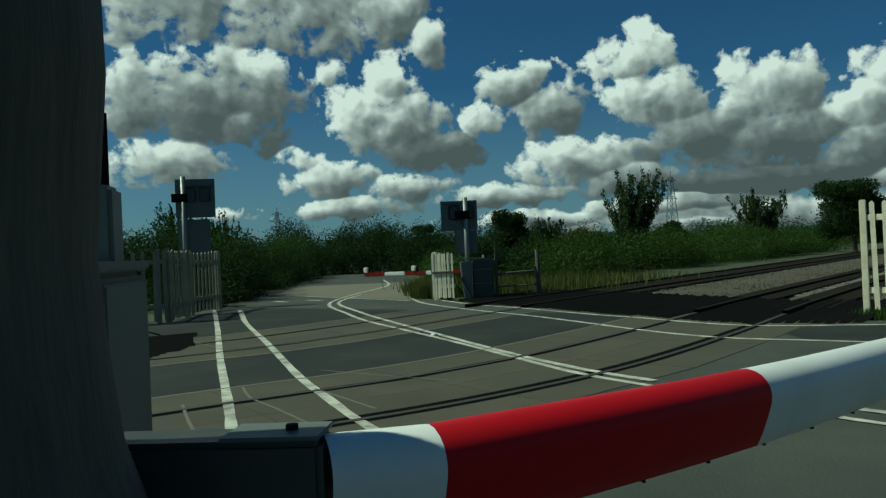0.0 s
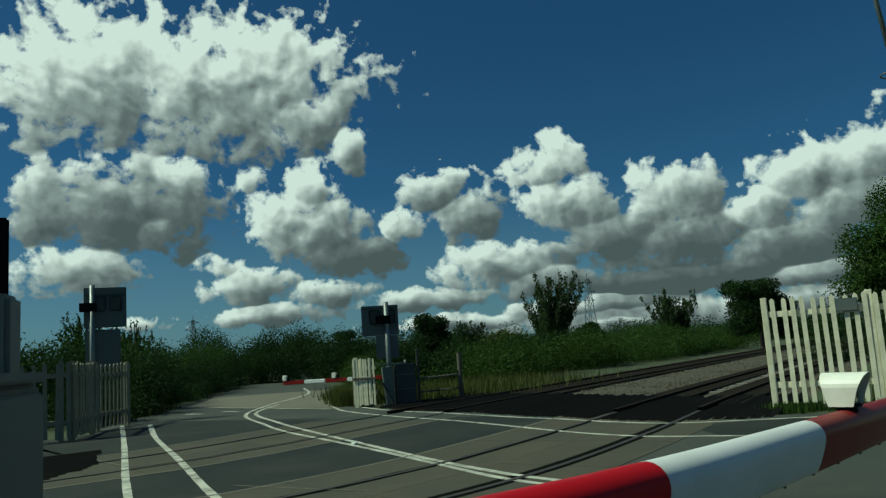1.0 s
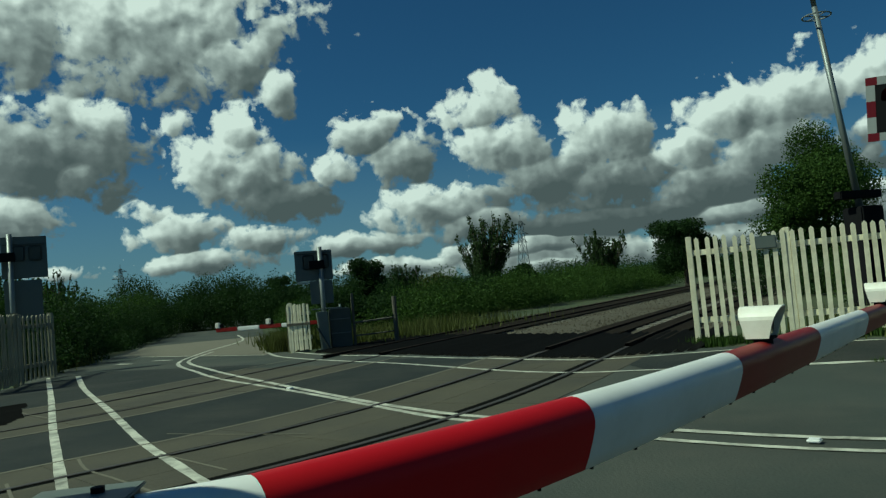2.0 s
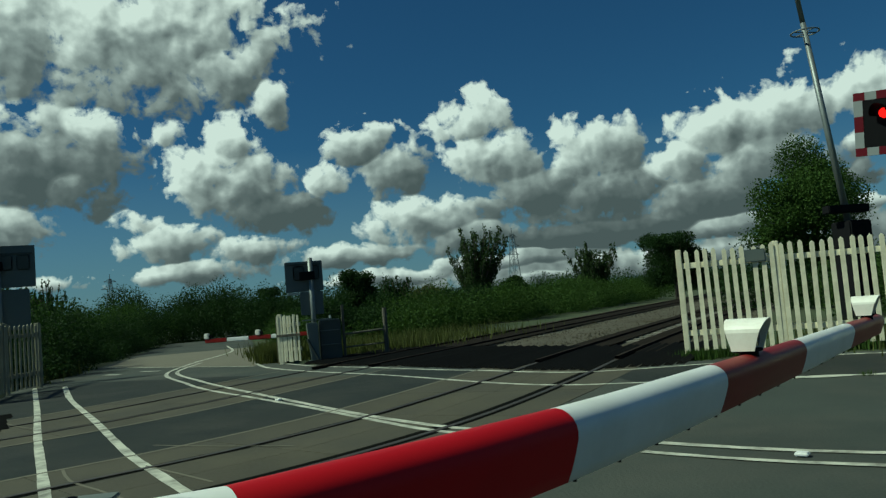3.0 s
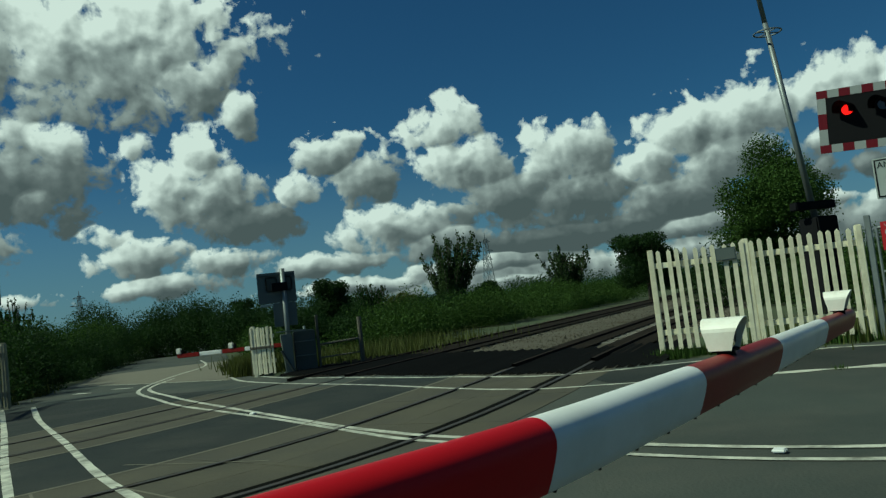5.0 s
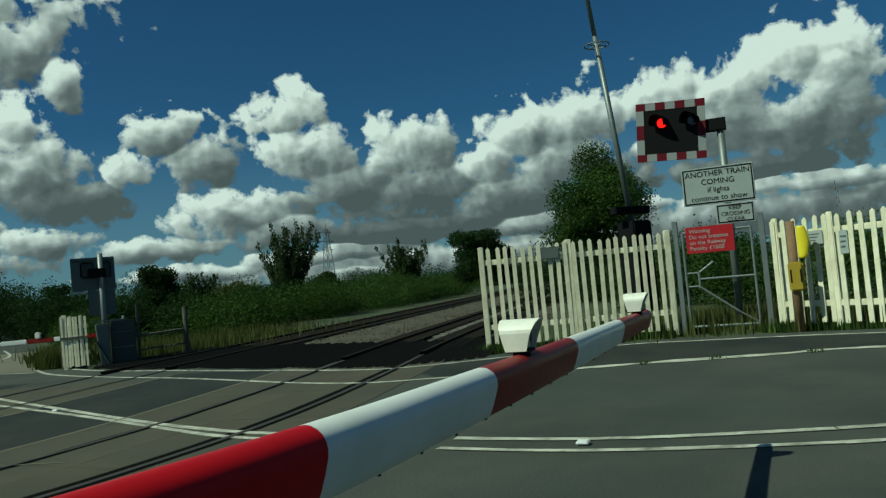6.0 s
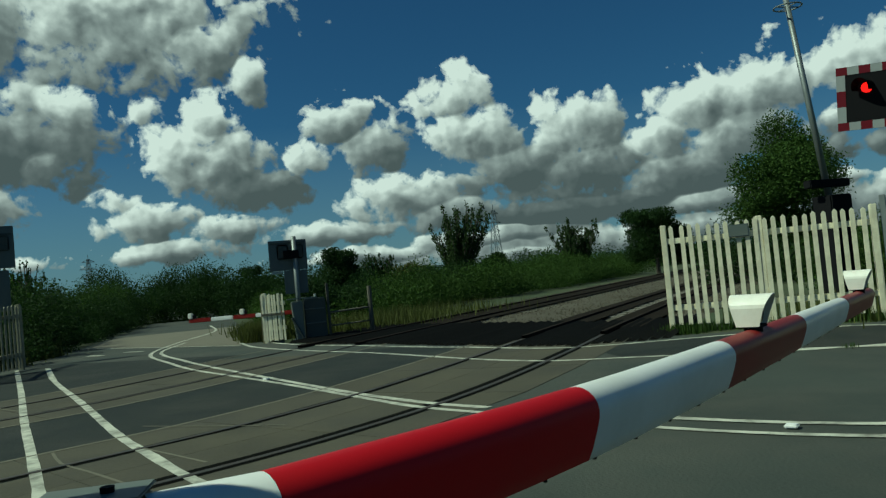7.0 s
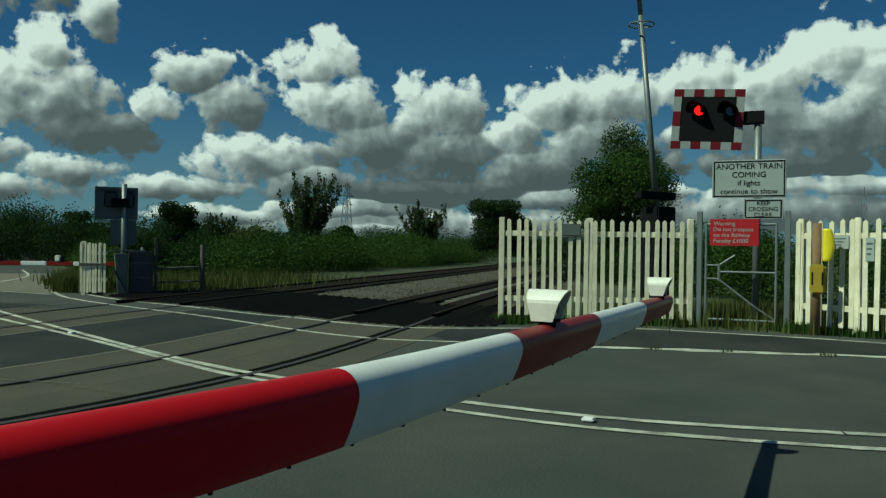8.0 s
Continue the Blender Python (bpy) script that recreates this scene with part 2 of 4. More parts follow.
SIGN_GREY = material("sign_back_grey", (0.085, 0.105, 0.105), 0.5, scale=2, spread=0.12, fine=20, dirt=(0.09, 0.10, 0.10), dirt_amount=0.4)
# signal border paints, darkened to carry the shade on the board's face
BORDER_RED = material("shaded_red_border", (0.10, 0.003, 0.010), 0.5, scale=2, spread=0.1, fine=20, spec=0.2)
BORDER_WHITE = material("shaded_white_border", (0.26, 0.275, 0.27), 0.5, scale=2, spread=0.1, fine=20, spec=0.2)
MUSTARD = material("mustard_plastic", (0.38, 0.27, 0.02), 0.5, scale=3, spread=0.15, fine=20, dirt=(0.12, 0.09, 0.02), dirt_amount=0.4)
YELLOW = material("yellow_plastic", (0.80, 0.66, 0.02), 0.45, scale=3, spread=0.1, fine=20, dirt=(0.3, 0.22, 0.02), dirt_amount=0.3)
HOOD = material("cream_lamp_hood", (0.82, 0.80, 0.70), 0.45, scale=6, spread=0.06, fine=40, dirt=(0.35, 0.22, 0.10), dirt_amount=0.25, dirt_scale=9)
LENS_DARK = material("dark_lens", (0.02, 0.004, 0.004), 0.15, scale=3, spread=0.1, coat=0.5)
LENS_LIT = glow("lit_red_lens", (1.0, 0.004, 0.006), 1.6)
BARK = material("bark", (0.075, 0.06, 0.045), 0.9, scale=4, spread=0.4, bump=0.6, fine=25)
LEAF = leaf_material("leaf_mid", (0.040, 0.072, 0.015), 0.6)
LEAF_DARK = leaf_material("leaf_dark", (0.020, 0.040, 0.011), 0.6)
LEAF_SILVER = leaf_material("leaf_grey_green", (0.038, 0.060, 0.022), 0.6)
LEAF_DRY = leaf_material("leaf_dry", (0.075, 0.085, 0.026))
# the blue-grey of distance haze is put straight into the hill colour
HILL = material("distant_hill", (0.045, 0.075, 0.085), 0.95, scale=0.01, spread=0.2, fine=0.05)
PYLON = material("pylon_steel", (0.14, 0.16, 0.17), 0.6, 0.3, scale=1, spread=0.1)

# ---- makers ----


def mesh_of(name, bm, mat, smooth=False):
    me = bpy.data.meshes.new(name)
    bm.to_mesh(me)
    bm.free()
    me.materials.append(mat)
    if smooth:
        me.shade_smooth()
    return me


def part(name, bm, mat, parent=None, label="", smooth=False):
    ob = new(name, mesh_of(name, bm, mat, smooth))
    if parent:
        ob.parent = parent
    return tagged(ob, label)


def raw(name, verts, faces, mat, parent=None):
    me = bpy.data.meshes.new(name)
    me.from_pydata(verts, [], faces)
    me.materials.append(mat)
    ob = new(name, me)
    if parent:
        ob.parent = parent
    return ob


def thing(name, label, category, m=None, group="", kind=""):
    ob = new(name)
    ob.empty_display_size = 0.2
    if m is not None:
        ob.matrix_basis = m
    return tagged(ob, label, category, group, kind)


def box(bm, x0, x1, y0, y1, z0, z1, bevel=0.0, m=None):
    out = bmesh.ops.create_cube(bm, size=1.0)
    vs = out["verts"]
    bmesh.ops.transform(bm, verts=vs, matrix=Matrix.Translation(((x0 + x1) / 2, (y0 + y1) / 2, (z0 + z1) / 2)) @ Matrix.Diagonal((x1 - x0, y1 - y0, z1 - z0, 1)))
    if bevel:
        es = list({e for v in vs for e in v.link_edges})
        r = bmesh.ops.bevel(bm, geom=es, offset=bevel, segments=2, affect="EDGES")
        vs = list({v for f in r["faces"] for v in f.verts} | {v for v in vs if v.is_valid})
    if m is not None:
        bmesh.ops.transform(bm, verts=vs, matrix=m)
    return vs


def rod(bm, a, b, r0, r1=None, seg=10):
    a, b = Vector(a), Vector(b)
    d = b - a
    out = bmesh.ops.create_cone(bm, cap_ends=True, segments=seg, radius1=r0, radius2=r0 if r1 is None else r1, depth=d.length)
    bmesh.ops.transform(bm, verts=out["verts"], matrix=Matrix.Translation((a + b) / 2) @ d.to_track_quat("Z", "Y").to_matrix().to_4x4())
    return out["verts"]


def boxes(*args, bevel=0.0):
    bm = bmesh.new()
    for a in args:
        box(bm, *a, bevel=bevel)
    return bm


def rods(*args, seg=10):
    bm = bmesh.new()
    for a in args:
        rod(bm, *a, seg=seg)
    return bm


def strip_mesh(name, left, right, z, mat, parent=None):
    """A flat band between two lines of as many points."""
    k = len(left)
    verts = [(x, y, z) for x, y in left] + [(x, y, z) for x, y in right]
    faces = [(i, k + i, k + i + 1, i + 1) for i in range(k - 1)]
    ob = raw(name, verts, faces, mat, parent)
    return ob


def smooth_line(points, step=0.5):
    """A smooth line through points (Catmull-Rom), as an array."""
    p = np.array(points, float)
    p = np.vstack([2 * p[0] - p[1], p, 2 * p[-1] - p[-2]])
    out = []
    for i in range(1, len(p) - 2):
        n = max(2, int(np.linalg.norm(p[i + 1] - p[i]) / step))
        for t in np.linspace(0, 1, n, endpoint=False):
            out.append(0.5 * (2 * p[i] + (p[i + 1] - p[i - 1]) * t + (2 * p[i - 1] - 5 * p[i] + 4 * p[i + 1] - p[i + 2]) * t ** 2 + (3 * p[i] - p[i - 1] - 3 * p[i + 1] + p[i + 2]) * t ** 3))
    out.append(p[-2])
    return np.array(out)


def offset(line, d):
    """The line moved sideways, to its left, by d."""
    t = np.gradient(line, axis=0)
    t /= np.linalg.norm(t, axis=1)[:, None]
    return line + np.stack([-t[:, 1], t[:, 0]], 1) * d


def painted_line(name, points, width, label, jitter=0.002, z=0.008):
    c = smooth_line(points, 0.25)
    rng = np.random.default_rng(len(points) * 7 + int(abs(points[0][0]) * 10))
    w = width / 2 * (1 + 0.05 * rng.standard_normal(len(c)).cumsum() / 6 % 0.25)
    t = np.gradient(c, axis=0)
    t /= np.linalg.norm(t, axis=1)[:, None]
    nrm = np.stack([-t[:, 1], t[:, 0]], 1)
    jit = (jitter * rng.standard_normal(len(c)))[:, None]
    ob = strip_mesh(name, c + nrm * (w[:, None] + jit), c - nrm * (w[:, None] + jit), z, PAINT_LINE)
    return tagged(ob, label, "road marking", kind="structure")

# ---- ground, road, railway ----
tagged(raw("ground", [(-3000, -3000, -0.06), (3000, -3000, -0.06), (3000, 3000, -0.06), (-3000, 3000, -0.06)], [(0, 1, 2, 3)], GRASS), "rough green and dry grass verge beside the railway", "grass", kind="structure")

# edges of the tarmac, from far to near
LEFT_EDGE = smooth_line([(-12, 140), (-8.6, 90), (-6.6, 60), (-6.0, 45), (-5.8, 36), (-5.7, 30), (-5.6, 25), (-6.0, 21), (-4.8, 14.2), (-3.7, 10.3), (-3.2, 7.8), (-3.0, 5.5), (-3.0, 0), (-1, -12), (6, -24)], 1.0)
RIGHT_EDGE = smooth_line([(-8, 140), (-4.4, 90), (-2.2, 60), (-1.2, 48), (-0.8, 38), (-0.5, 29), (-0.4, 24.0), (0.2, 20.4), (1.6, 17.6), (3.3, 14.6), (4.6, 12.2), (6.2, 10.9), (8.4, 10.0), (10.2, 7.9), (12.5, 4.0), (19, -9), (26, -24)], 1.0)


def resample(line, n):
    s = np.concatenate([[0], np.cumsum(np.linalg.norm(np.diff(line, axis=0), axis=1))])
    u = np.linspace(0, s[-1], n)
    return np.stack([np.interp(u, s, line[:, i]) for i in (0, 1)], 1)


tagged(strip_mesh("road", resample(LEFT_EDGE, 120)[::-1], resample(RIGHT_EDGE, 120)[::-1], 0.0, ASPHALT), "worn grey tarmac road over the level crossing", "road", kind="structure")

# the near track's far rail; the other rails run beside it
BASE = smooth_line([(-14, -2.2), (-7, 3.2), (-4.2, 5.3), (-2.1, 6.75), (-0.5, 7.7), (1.1, 9.05), (3.1, 11.35), (4.8, 13.5), (6.2, 15.2), (9.5, 19.1), (13.2, 23.4), (24, 36.0), (40, 55), (70, 91), (130, 163)], 0.3)
GAUGE = 1.45
FAR_RAIL = 3.9
RAILS = (0.0, -GAUGE, FAR_RAIL, FAR_RAIL + GAUGE)


def station(line):
    return np.concatenate([[0], np.cumsum(np.linalg.norm(np.diff(line, axis=0), axis=1))])


BASE_S = station(BASE)


def on_track(s, d):
    """A place s metres along the base rail and d metres to its left."""
    s = np.atleast_1d(np.asarray(s, float))
    x, y = np.interp(s, BASE_S, BASE[:, 0]), np.interp(s, BASE_S, BASE[:, 1])
    e = 0.4
    tx, ty = np.interp(s + e, BASE_S, BASE[:, 0]) - np.interp(s - e, BASE_S, BASE[:, 0]), np.interp(s + e, BASE_S, BASE[:, 1]) - np.interp(s - e, BASE_S, BASE[:, 1])
    k = np.hypot(tx, ty)
    return np.stack([x - ty / k * d, y + tx / k * d], 1)


def near_s(x, y):
    return BASE_S[np.argmin(np.hypot(BASE[:, 0] - x, BASE[:, 1] - y))]


S_LEFT, S_RIGHT = near_s(-3.4, 5.9), near_s(4.1, 12.6)   # where the near track meets the road's two sides
S_LEFT_FAR, S_RIGHT_FAR = near_s(-4.0, 5.4), near_s(4.4, 13.0)


def band(name, s0, s1, d0, d1, z, mat, label="", category="", kind="structure", n=24, parent=None):
    s = np.linspace(s0, s1, n)
    ob = strip_mesh(name, on_track(s, d1), on_track(s, d0), z, mat, parent)
    return tagged(ob, label, category, kind=kind)


# darker tarmac between and beside the tracks on the crossing
band("road_infill", S_LEFT, S_RIGHT + 0.6, 0.82, FAR_RAIL - 0.75, 0.004, DARK_ASPHALT, "dark patched tarmac between the two tracks", "road")
band("road_infill", S_LEFT - 1.0, S_RIGHT + 0.8, FAR_RAIL + GAUGE + 0.9, FAR_RAIL + GAUGE + 5.5, 0.004, DARK_ASPHALT, "dark patched tarmac beyond the far track", "road")

# ballast bed, right and left of the crossing
def ballast_bed(name, s0, s1):
    s = np.concatenate([np.linspace(s0, s0 + 14, 30), np.linspace(s0 + 14, s1, 40)]) if s1 > s0 else np.linspace(s1, s0, 20)
    ds = (-GAUGE - 1.9, -GAUGE - 1.1, -0.75, 1.0, 2.2, FAR_RAIL - 0.9, FAR_RAIL + 0.75, FAR_RAIL + GAUGE + 1.0, FAR_RAIL + GAUGE + 2.0)
    zs = (-0.10, -0.040, -0.045, -0.035, -0.015, -0.035, -0.045, -0.040, -0.10)
    rows = [on_track(s, d) for d in ds]
    rng = np.random.default_rng(4)
    verts = [(p[0], p[1], z + 0.004 * rng.standard_normal()) for r, z in zip(rows, zs) for p in r]
    k = len(s)
    faces = [(j * k + i, j * k + i + 1, (j + 1) * k + i + 1, (j + 1) * k + i) for j in range(len(ds) - 1) for i in range(k - 1)]
    return tagged(raw(name, verts, faces, BALLAST), "pale grey stone ballast under the tracks", "ballast", kind="structure")


ballast_bed("ballast", S_RIGHT + 0.9, BASE_S[-1] - 2)
ballast_bed("ballast", S_LEFT - 1.2, 1.0)


def stones():
    """Loose stones of the ballast, in one mesh."""
    rng = np.random.default_rng(11)
    n = 9000
    s = S_RIGHT + 5.4 + 34 * rng.random(n) ** 1.6
    d = rng.uniform(-GAUGE - 1.4, FAR_RAIL + GAUGE + 1.3, n)
    p = on_track(s, 0)
    q = on_track(s, 1.0) - p
    c = p + q * d[:, None]
    r = rng.uniform(0.025, 0.06, n)
    verts, faces = [], []
    for (x, y), k in zip(c, r):
        j = rng.uniform(0.6, 1.3, 5) * k
        a = rng.random() * 6.3
        b = len(verts)
        verts += [(x + j[i] * math.cos(a + i * 1.57), y + j[i] * math.sin(a + i * 1.57), -0.06) for i in range(4)] + [(x, y, -0.035 + j[4] * 0.8)]
        faces += [(b, b + 1, b + 4), (b + 1, b + 2, b + 4), (b + 2, b + 3, b + 4), (b + 3, b, b + 4)]
    return tagged(raw("ballast_stones", verts, faces, BALLAST), "loose grey and buff ballast stones", "ballast", kind="stuff")


stones()


def rail(s0, s1, d, embedded=False):
    s = np.linspace(s0, s1, 90)
    prof = ((-0.036, -0.02), (-0.036, 0.012), (0.036, 0.012), (0.036, -0.02)) if embedded else ((-0.07, -0.045), (-0.014, -0.030), (-0.014, -0.012), (-0.036, 0.020), (-0.036, 0.065), (0.036, 0.065), (0.036, 0.020), (0.014, -0.012), (0.014, -0.030), (0.07, -0.045))
    k = len(s)
    verts = []
    for o, z in prof:
        verts += [(x, y, z) for x, y in on_track(s, d + o)]
    m = len(prof)
    faces = [(j * k + i, ((j + 1) % m) * k + i, ((j + 1) % m) * k + i + 1, j * k + i + 1) for j in range(m) for i in range(k - 1)]
    return verts, faces


for d in RAILS:
    a, b = (S_LEFT, S_RIGHT + 0.9) if d < 1 else (S_LEFT_FAR, S_RIGHT_FAR + 0.9)
    v, f = rail(a, b, d, True)
    tagged(raw("rail", v, f, RAIL_TOP), "worn steel rail sunk flush into the crossing", "rail", "rails of the two tracks", "structure")
    for s0, s1 in ((b, BASE_S[-1] - 3), (1.5, a)):
        v, f = rail(s0, s1, d)
        tagged(raw("rail", v, f, RAIL_RUST), "rusty steel rail on the ballast", "rail", "rails of the two tracks", "structure")
    inner = 1 if d in (-GAUGE, FAR_RAIL) else -1
    band("flangeway", a, b, d + inner * 0.036, d + inner * (0.155 if d == -GAUGE else 0.085), 0.007, GROOVE, "dark flange groove beside the sunken rail", "groove")
    band("rail_joint", a, b, d - inner * 0.036, d - inner * (0.10 if d == -GAUGE else 0.05), 0.0065, GROOVE, "dirt-filled joint beside the sunken rail", "groove")

# deck panels of the crossing
DECK = thing("crossing_deck", "buff rubber panels laid round the sunken rails", "crossing deck", kind="structure")


def deck_panels(rows, s0, s1, length=1.8):
    n = int((s1 - s0) / length)
    for d0, d1 in rows:
        for i in range(n):
            a, b = s0 + i * length + 0.006, s0 + (i + 1) * length - 0.006
            (x0, y0), (x1, y1) = on_track([a, b], d0)
            (x3, y3), (x2, y2) = on_track([a, b], d1)
            lo, hi = -0.03, 0.005
            raw("deck_panel", [(x0, y0, lo), (x1, y1, lo), (x2, y2, lo), (x3, y3, lo), (x0, y0, hi), (x1, y1, hi), (x2, y2, hi), (x3, y3, hi)],
                [(4, 5, 6, 7), (0, 1, 5, 4), (1, 2, 6, 5), (2, 3, 7, 6), (3, 0, 4, 7)], PANEL, DECK)


deck_panels(((-GAUGE - 0.62, -GAUGE - 0.06), (-GAUGE + 0.12, -GAUGE / 2 - 0.003), (-GAUGE / 2 + 0.003, -0.12), (0.06, 0.78)), S_LEFT, S_RIGHT + 0.9)
deck_panels(((FAR_RAIL - 0.72, FAR_RAIL - 0.06), (FAR_RAIL + 0.12, FAR_RAIL + GAUGE / 2 - 0.003), (FAR_RAIL + GAUGE / 2 + 0.003, FAR_RAIL + GAUGE - 0.12), (FAR_RAIL + GAUGE + 0.06, FAR_RAIL + GAUGE + 0.85)), S_LEFT_FAR, S_RIGHT_FAR + 0.9)
for d, a, b in ((0.80, S_LEFT, S_RIGHT + 0.9), (FAR_RAIL - 0.74, S_LEFT_FAR, S_RIGHT_FAR + 0.9), (FAR_RAIL + GAUGE + 0.87, S_LEFT_FAR, S_RIGHT_FAR + 0.9)):
    band("panel_edging", a, b, d - 0.03, d + 0.03, 0.009, CONCRETE, "pale worn edging strip along the rubber panels", "kerb")

# oily, rust-brown stone along the rails; these dark bands also stand in for rail shadow
for d in RAILS:
    band("rail_bed", S_RIGHT + 2.0, BASE_S[-1] - 4, d - 0.52, d + 0.52, 0.018, GREASY_SHADED, "dark oily stone along a rail, with the rail's shade painted in", "ballast", n=120)

band("rail_bed", S_RIGHT + 2.0, BASE_S[-1] - 4, FAR_RAIL + 0.5, FAR_RAIL + GAUGE - 0.5, 0.016, GREASY_SHADED, "dark stone between the rails of the far track", "ballast", n=120)

# sleepers
SLEEPERS = thing("sleepers", "concrete sleepers half buried in the ballast", "sleeper", kind="structure")
for base in (0.0, FAR_RAIL + GAUGE):
    for i in range(48):
        s = S_RIGHT + 5.5 + i * 0.65
        (x0, y0), = on_track([s], base - GAUGE / 2)
        (x1, y1), = on_track([s], base)
        w = Vector((x1 - x0, y1 - y0, 0)).normalized()
        bm = boxes((-1.25, 1.25, -0.13, 0.13, -0.1, 0.035), bevel=0.015) if i == 0 and base == 0.0 else None
        if bm:
            shared = mesh_of("sleeper", bm, SLEEPER)
        ob = new("sleeper", shared)
        ob.parent = SLEEPERS
        ob.matrix_basis = pose(x0, y0, -0.045, 0, 0, math.degrees(math.atan2(w.y, w.x)))

# trespass guards: rows of tarred ridged timbers at the crossing's edge
def line_station(d, line):
    """How far along the track, at d metres to its side, a painted line is met."""
    s = np.arange(2.0, 60.0, 0.1)
    p = on_track(s, d)
    q = smooth_line(line, 0.2)
    return s[np.argmin(np.min(np.hypot(p[:, None, 0] - q[None, :, 0], p[:, None, 1] - q[None, :, 1]), axis=1))]


FOOT_RIGHT = [(0.3, 20.2), (1.0, 18.0), (2.0, 16.0), (2.95, 13.9), (3.5, 12.9), (4.0, 11.8), (4.5, 11.05), (5.2, 10.65), (6.1, 10.35), (8.0, 9.65), (8.7, 8.9), (9.6, 7.8)]
FOOT_LEFT = [(-5.5, 20.0), (-3.9, 14.2), (-2.85, 10.3), (-2.15, 7.8), (-1.65, 6.0), (-1.3, 4.6)]


def guard(sign, d0, d1):
    g = thing("trespass_guard", "black tarred ridged timber guard beside the crossing", "trespass guard", group="trespass guards")
    n = int((d1 - d0) / 0.16)
    for i in range(n):
        d = d0 + (i + 0.5) * (d1 - d0) / n
        j = 0.12 * math.sin(i * 2.4)
        s0 = line_station(d, FOOT_RIGHT if sign > 0 else FOOT_LEFT) + sign * (0.3 if sign > 0 else 1.0)
        s1 = s0 + sign * 4.2
        verts = []
        for s, dd, z in ((s0, -0.075, 0.0), (s0, 0.075, 0.0), (s0, 0, 0.055), (s1 + j, -0.075, 0.0), (s1 + j, 0.075, 0.0), (s1 + j, 0, 0.055)):
            (x, y), = on_track([s], d + dd)
            verts.append((x, y, z))
        raw("timber", verts, [(0, 1, 2), (3, 5, 4), (0, 2, 5, 3), (1, 4, 5, 2)], TIMBER, g)
    return g


for sign in (1, -1):
    for d0, d1 in ((-GAUGE + 0.12, -0.12), (0.1, FAR_RAIL - 0.1), (FAR_RAIL + 0.12, FAR_RAIL + GAUGE - 0.12), (FAR_RAIL + GAUGE + 0.1, FAR_RAIL + GAUGE + 1.5), (-GAUGE - 1.3, -GAUGE - 0.1)):
        guard(sign, d0, d1)

# ---- road markings ----
painted_line("road_edge_line", [(-4.75, 19.6), (-3.7, 15.6), (-2.45, 11.5), (-1.5, 8.3), (-1.0, 6.85), (-0.6, 5.75), (0.2, 3.9)], 0.092, "worn white edge line across the crossing")
painted_line("footway_line", FOOT_LEFT, 0.08, "worn white footway line across the crossing")
painted_line("road_edge_line", [(-0.45, 21.6), (-0.2, 19.6), (0.25, 18.0), (1.0, 16.1), (1.9, 14.1), (2.5, 12.5), (2.9, 11.35), (3.35, 10.3), (3.8, 9.65), (4.4, 9.2), (5.2, 8.6)], 0.09, "white edge line of the road beside the footway")
painted_line("road_edge_line", [(5.2, 8.6), (5.85, 8.1), (6.5, 7.7), (7.4, 7.05), (8.0, 6.6), (8.8, 6.0), (11.5, 2.5), (16, -5)], 0.19, "thick ragged white edge line beside the footway", jitter=0.022)
painted_line("footway_line", FOOT_RIGHT + [(10.1, 7.0), (11.8, 4), (13.5, 1)], 0.095, "white line along the back of the footway")
painted_line("centre_line", [(-2.0, 38.0), (-1.5, 31.0), (-2.35, 25.0), (-2.62, 20.6), (-1.75, 16.7), (-1.2, 14.7), (-0.42, 12.6), (0.3, 10.65), (0.92, 8.85), (1.38, 7.55), (1.85, 6.7)], 0.08, "white double centre line")
painted_line("centre_line", [(-2.1, 24.6), (-2.4, 20.9), (-1.5, 17.0), (-0.78, 14.5), (0.2, 11.4), (0.97, 9.05), (1.52, 7.7), (1.95, 6.95)], 0.08, "white double centre line")
painted_line("centre_line", [(2.60, 5.37), (2.92, 4.90), (3.28, 4.46), (3.69, 4.06), (4.10, 3.70), (4.5, 3.38), (4.75, 3.2), (7.2, 1.5)], 0.075, "white double centre line on the approach")
painted_line("centre_line", [(2.86, 5.58), (3.21, 5.10), (3.53, 4.72), (3.94, 4.33), (4.38, 3.98), (4.82, 3.65), (5.05, 3.5), (7.5, 1.8)], 0.075, "white double centre line on the approach")
tagged(strip_mesh("concrete_apron", np.array([(-5.3, 27.0), (-5.5, 34)]), np.array([(-0.42, 20.4), (-0.7, 34)]), 0.005, CONCRETE), "pale concrete surface of the road beyond", "road", kind="structure")


tagged(strip_mesh("footway", smooth_line([(4.5, 9.2), (5.9, 8.15), (7.4, 7.1), (8.8, 6.05), (11.6, 2.4)], 1.0)[:9], smooth_line([(4.7, 10.9), (6.2, 10.3), (8.0, 9.6), (9.6, 7.75), (12.9, 2.2)], 1.0)[:9], 0.004, DARK_ASPHALT), "dark tarmac footway between two white lines", "footway", kind="structure")


def road_stud(x, y):
    bm = boxes((-0.04, 0.04, -0.045, 0.045, 0.0, 0.025), bevel=0.008)
    ob = part("road_stud", bm, WHITE_BOOM)
    ob.matrix_basis = pose(x, y, 0.008, 0, 0, 40)
    return tagged(ob, "white reflecting road stud between the centre lines", "road stud")


road_stud(3.39, 4.62)
road_stud(0.02, 11.6)

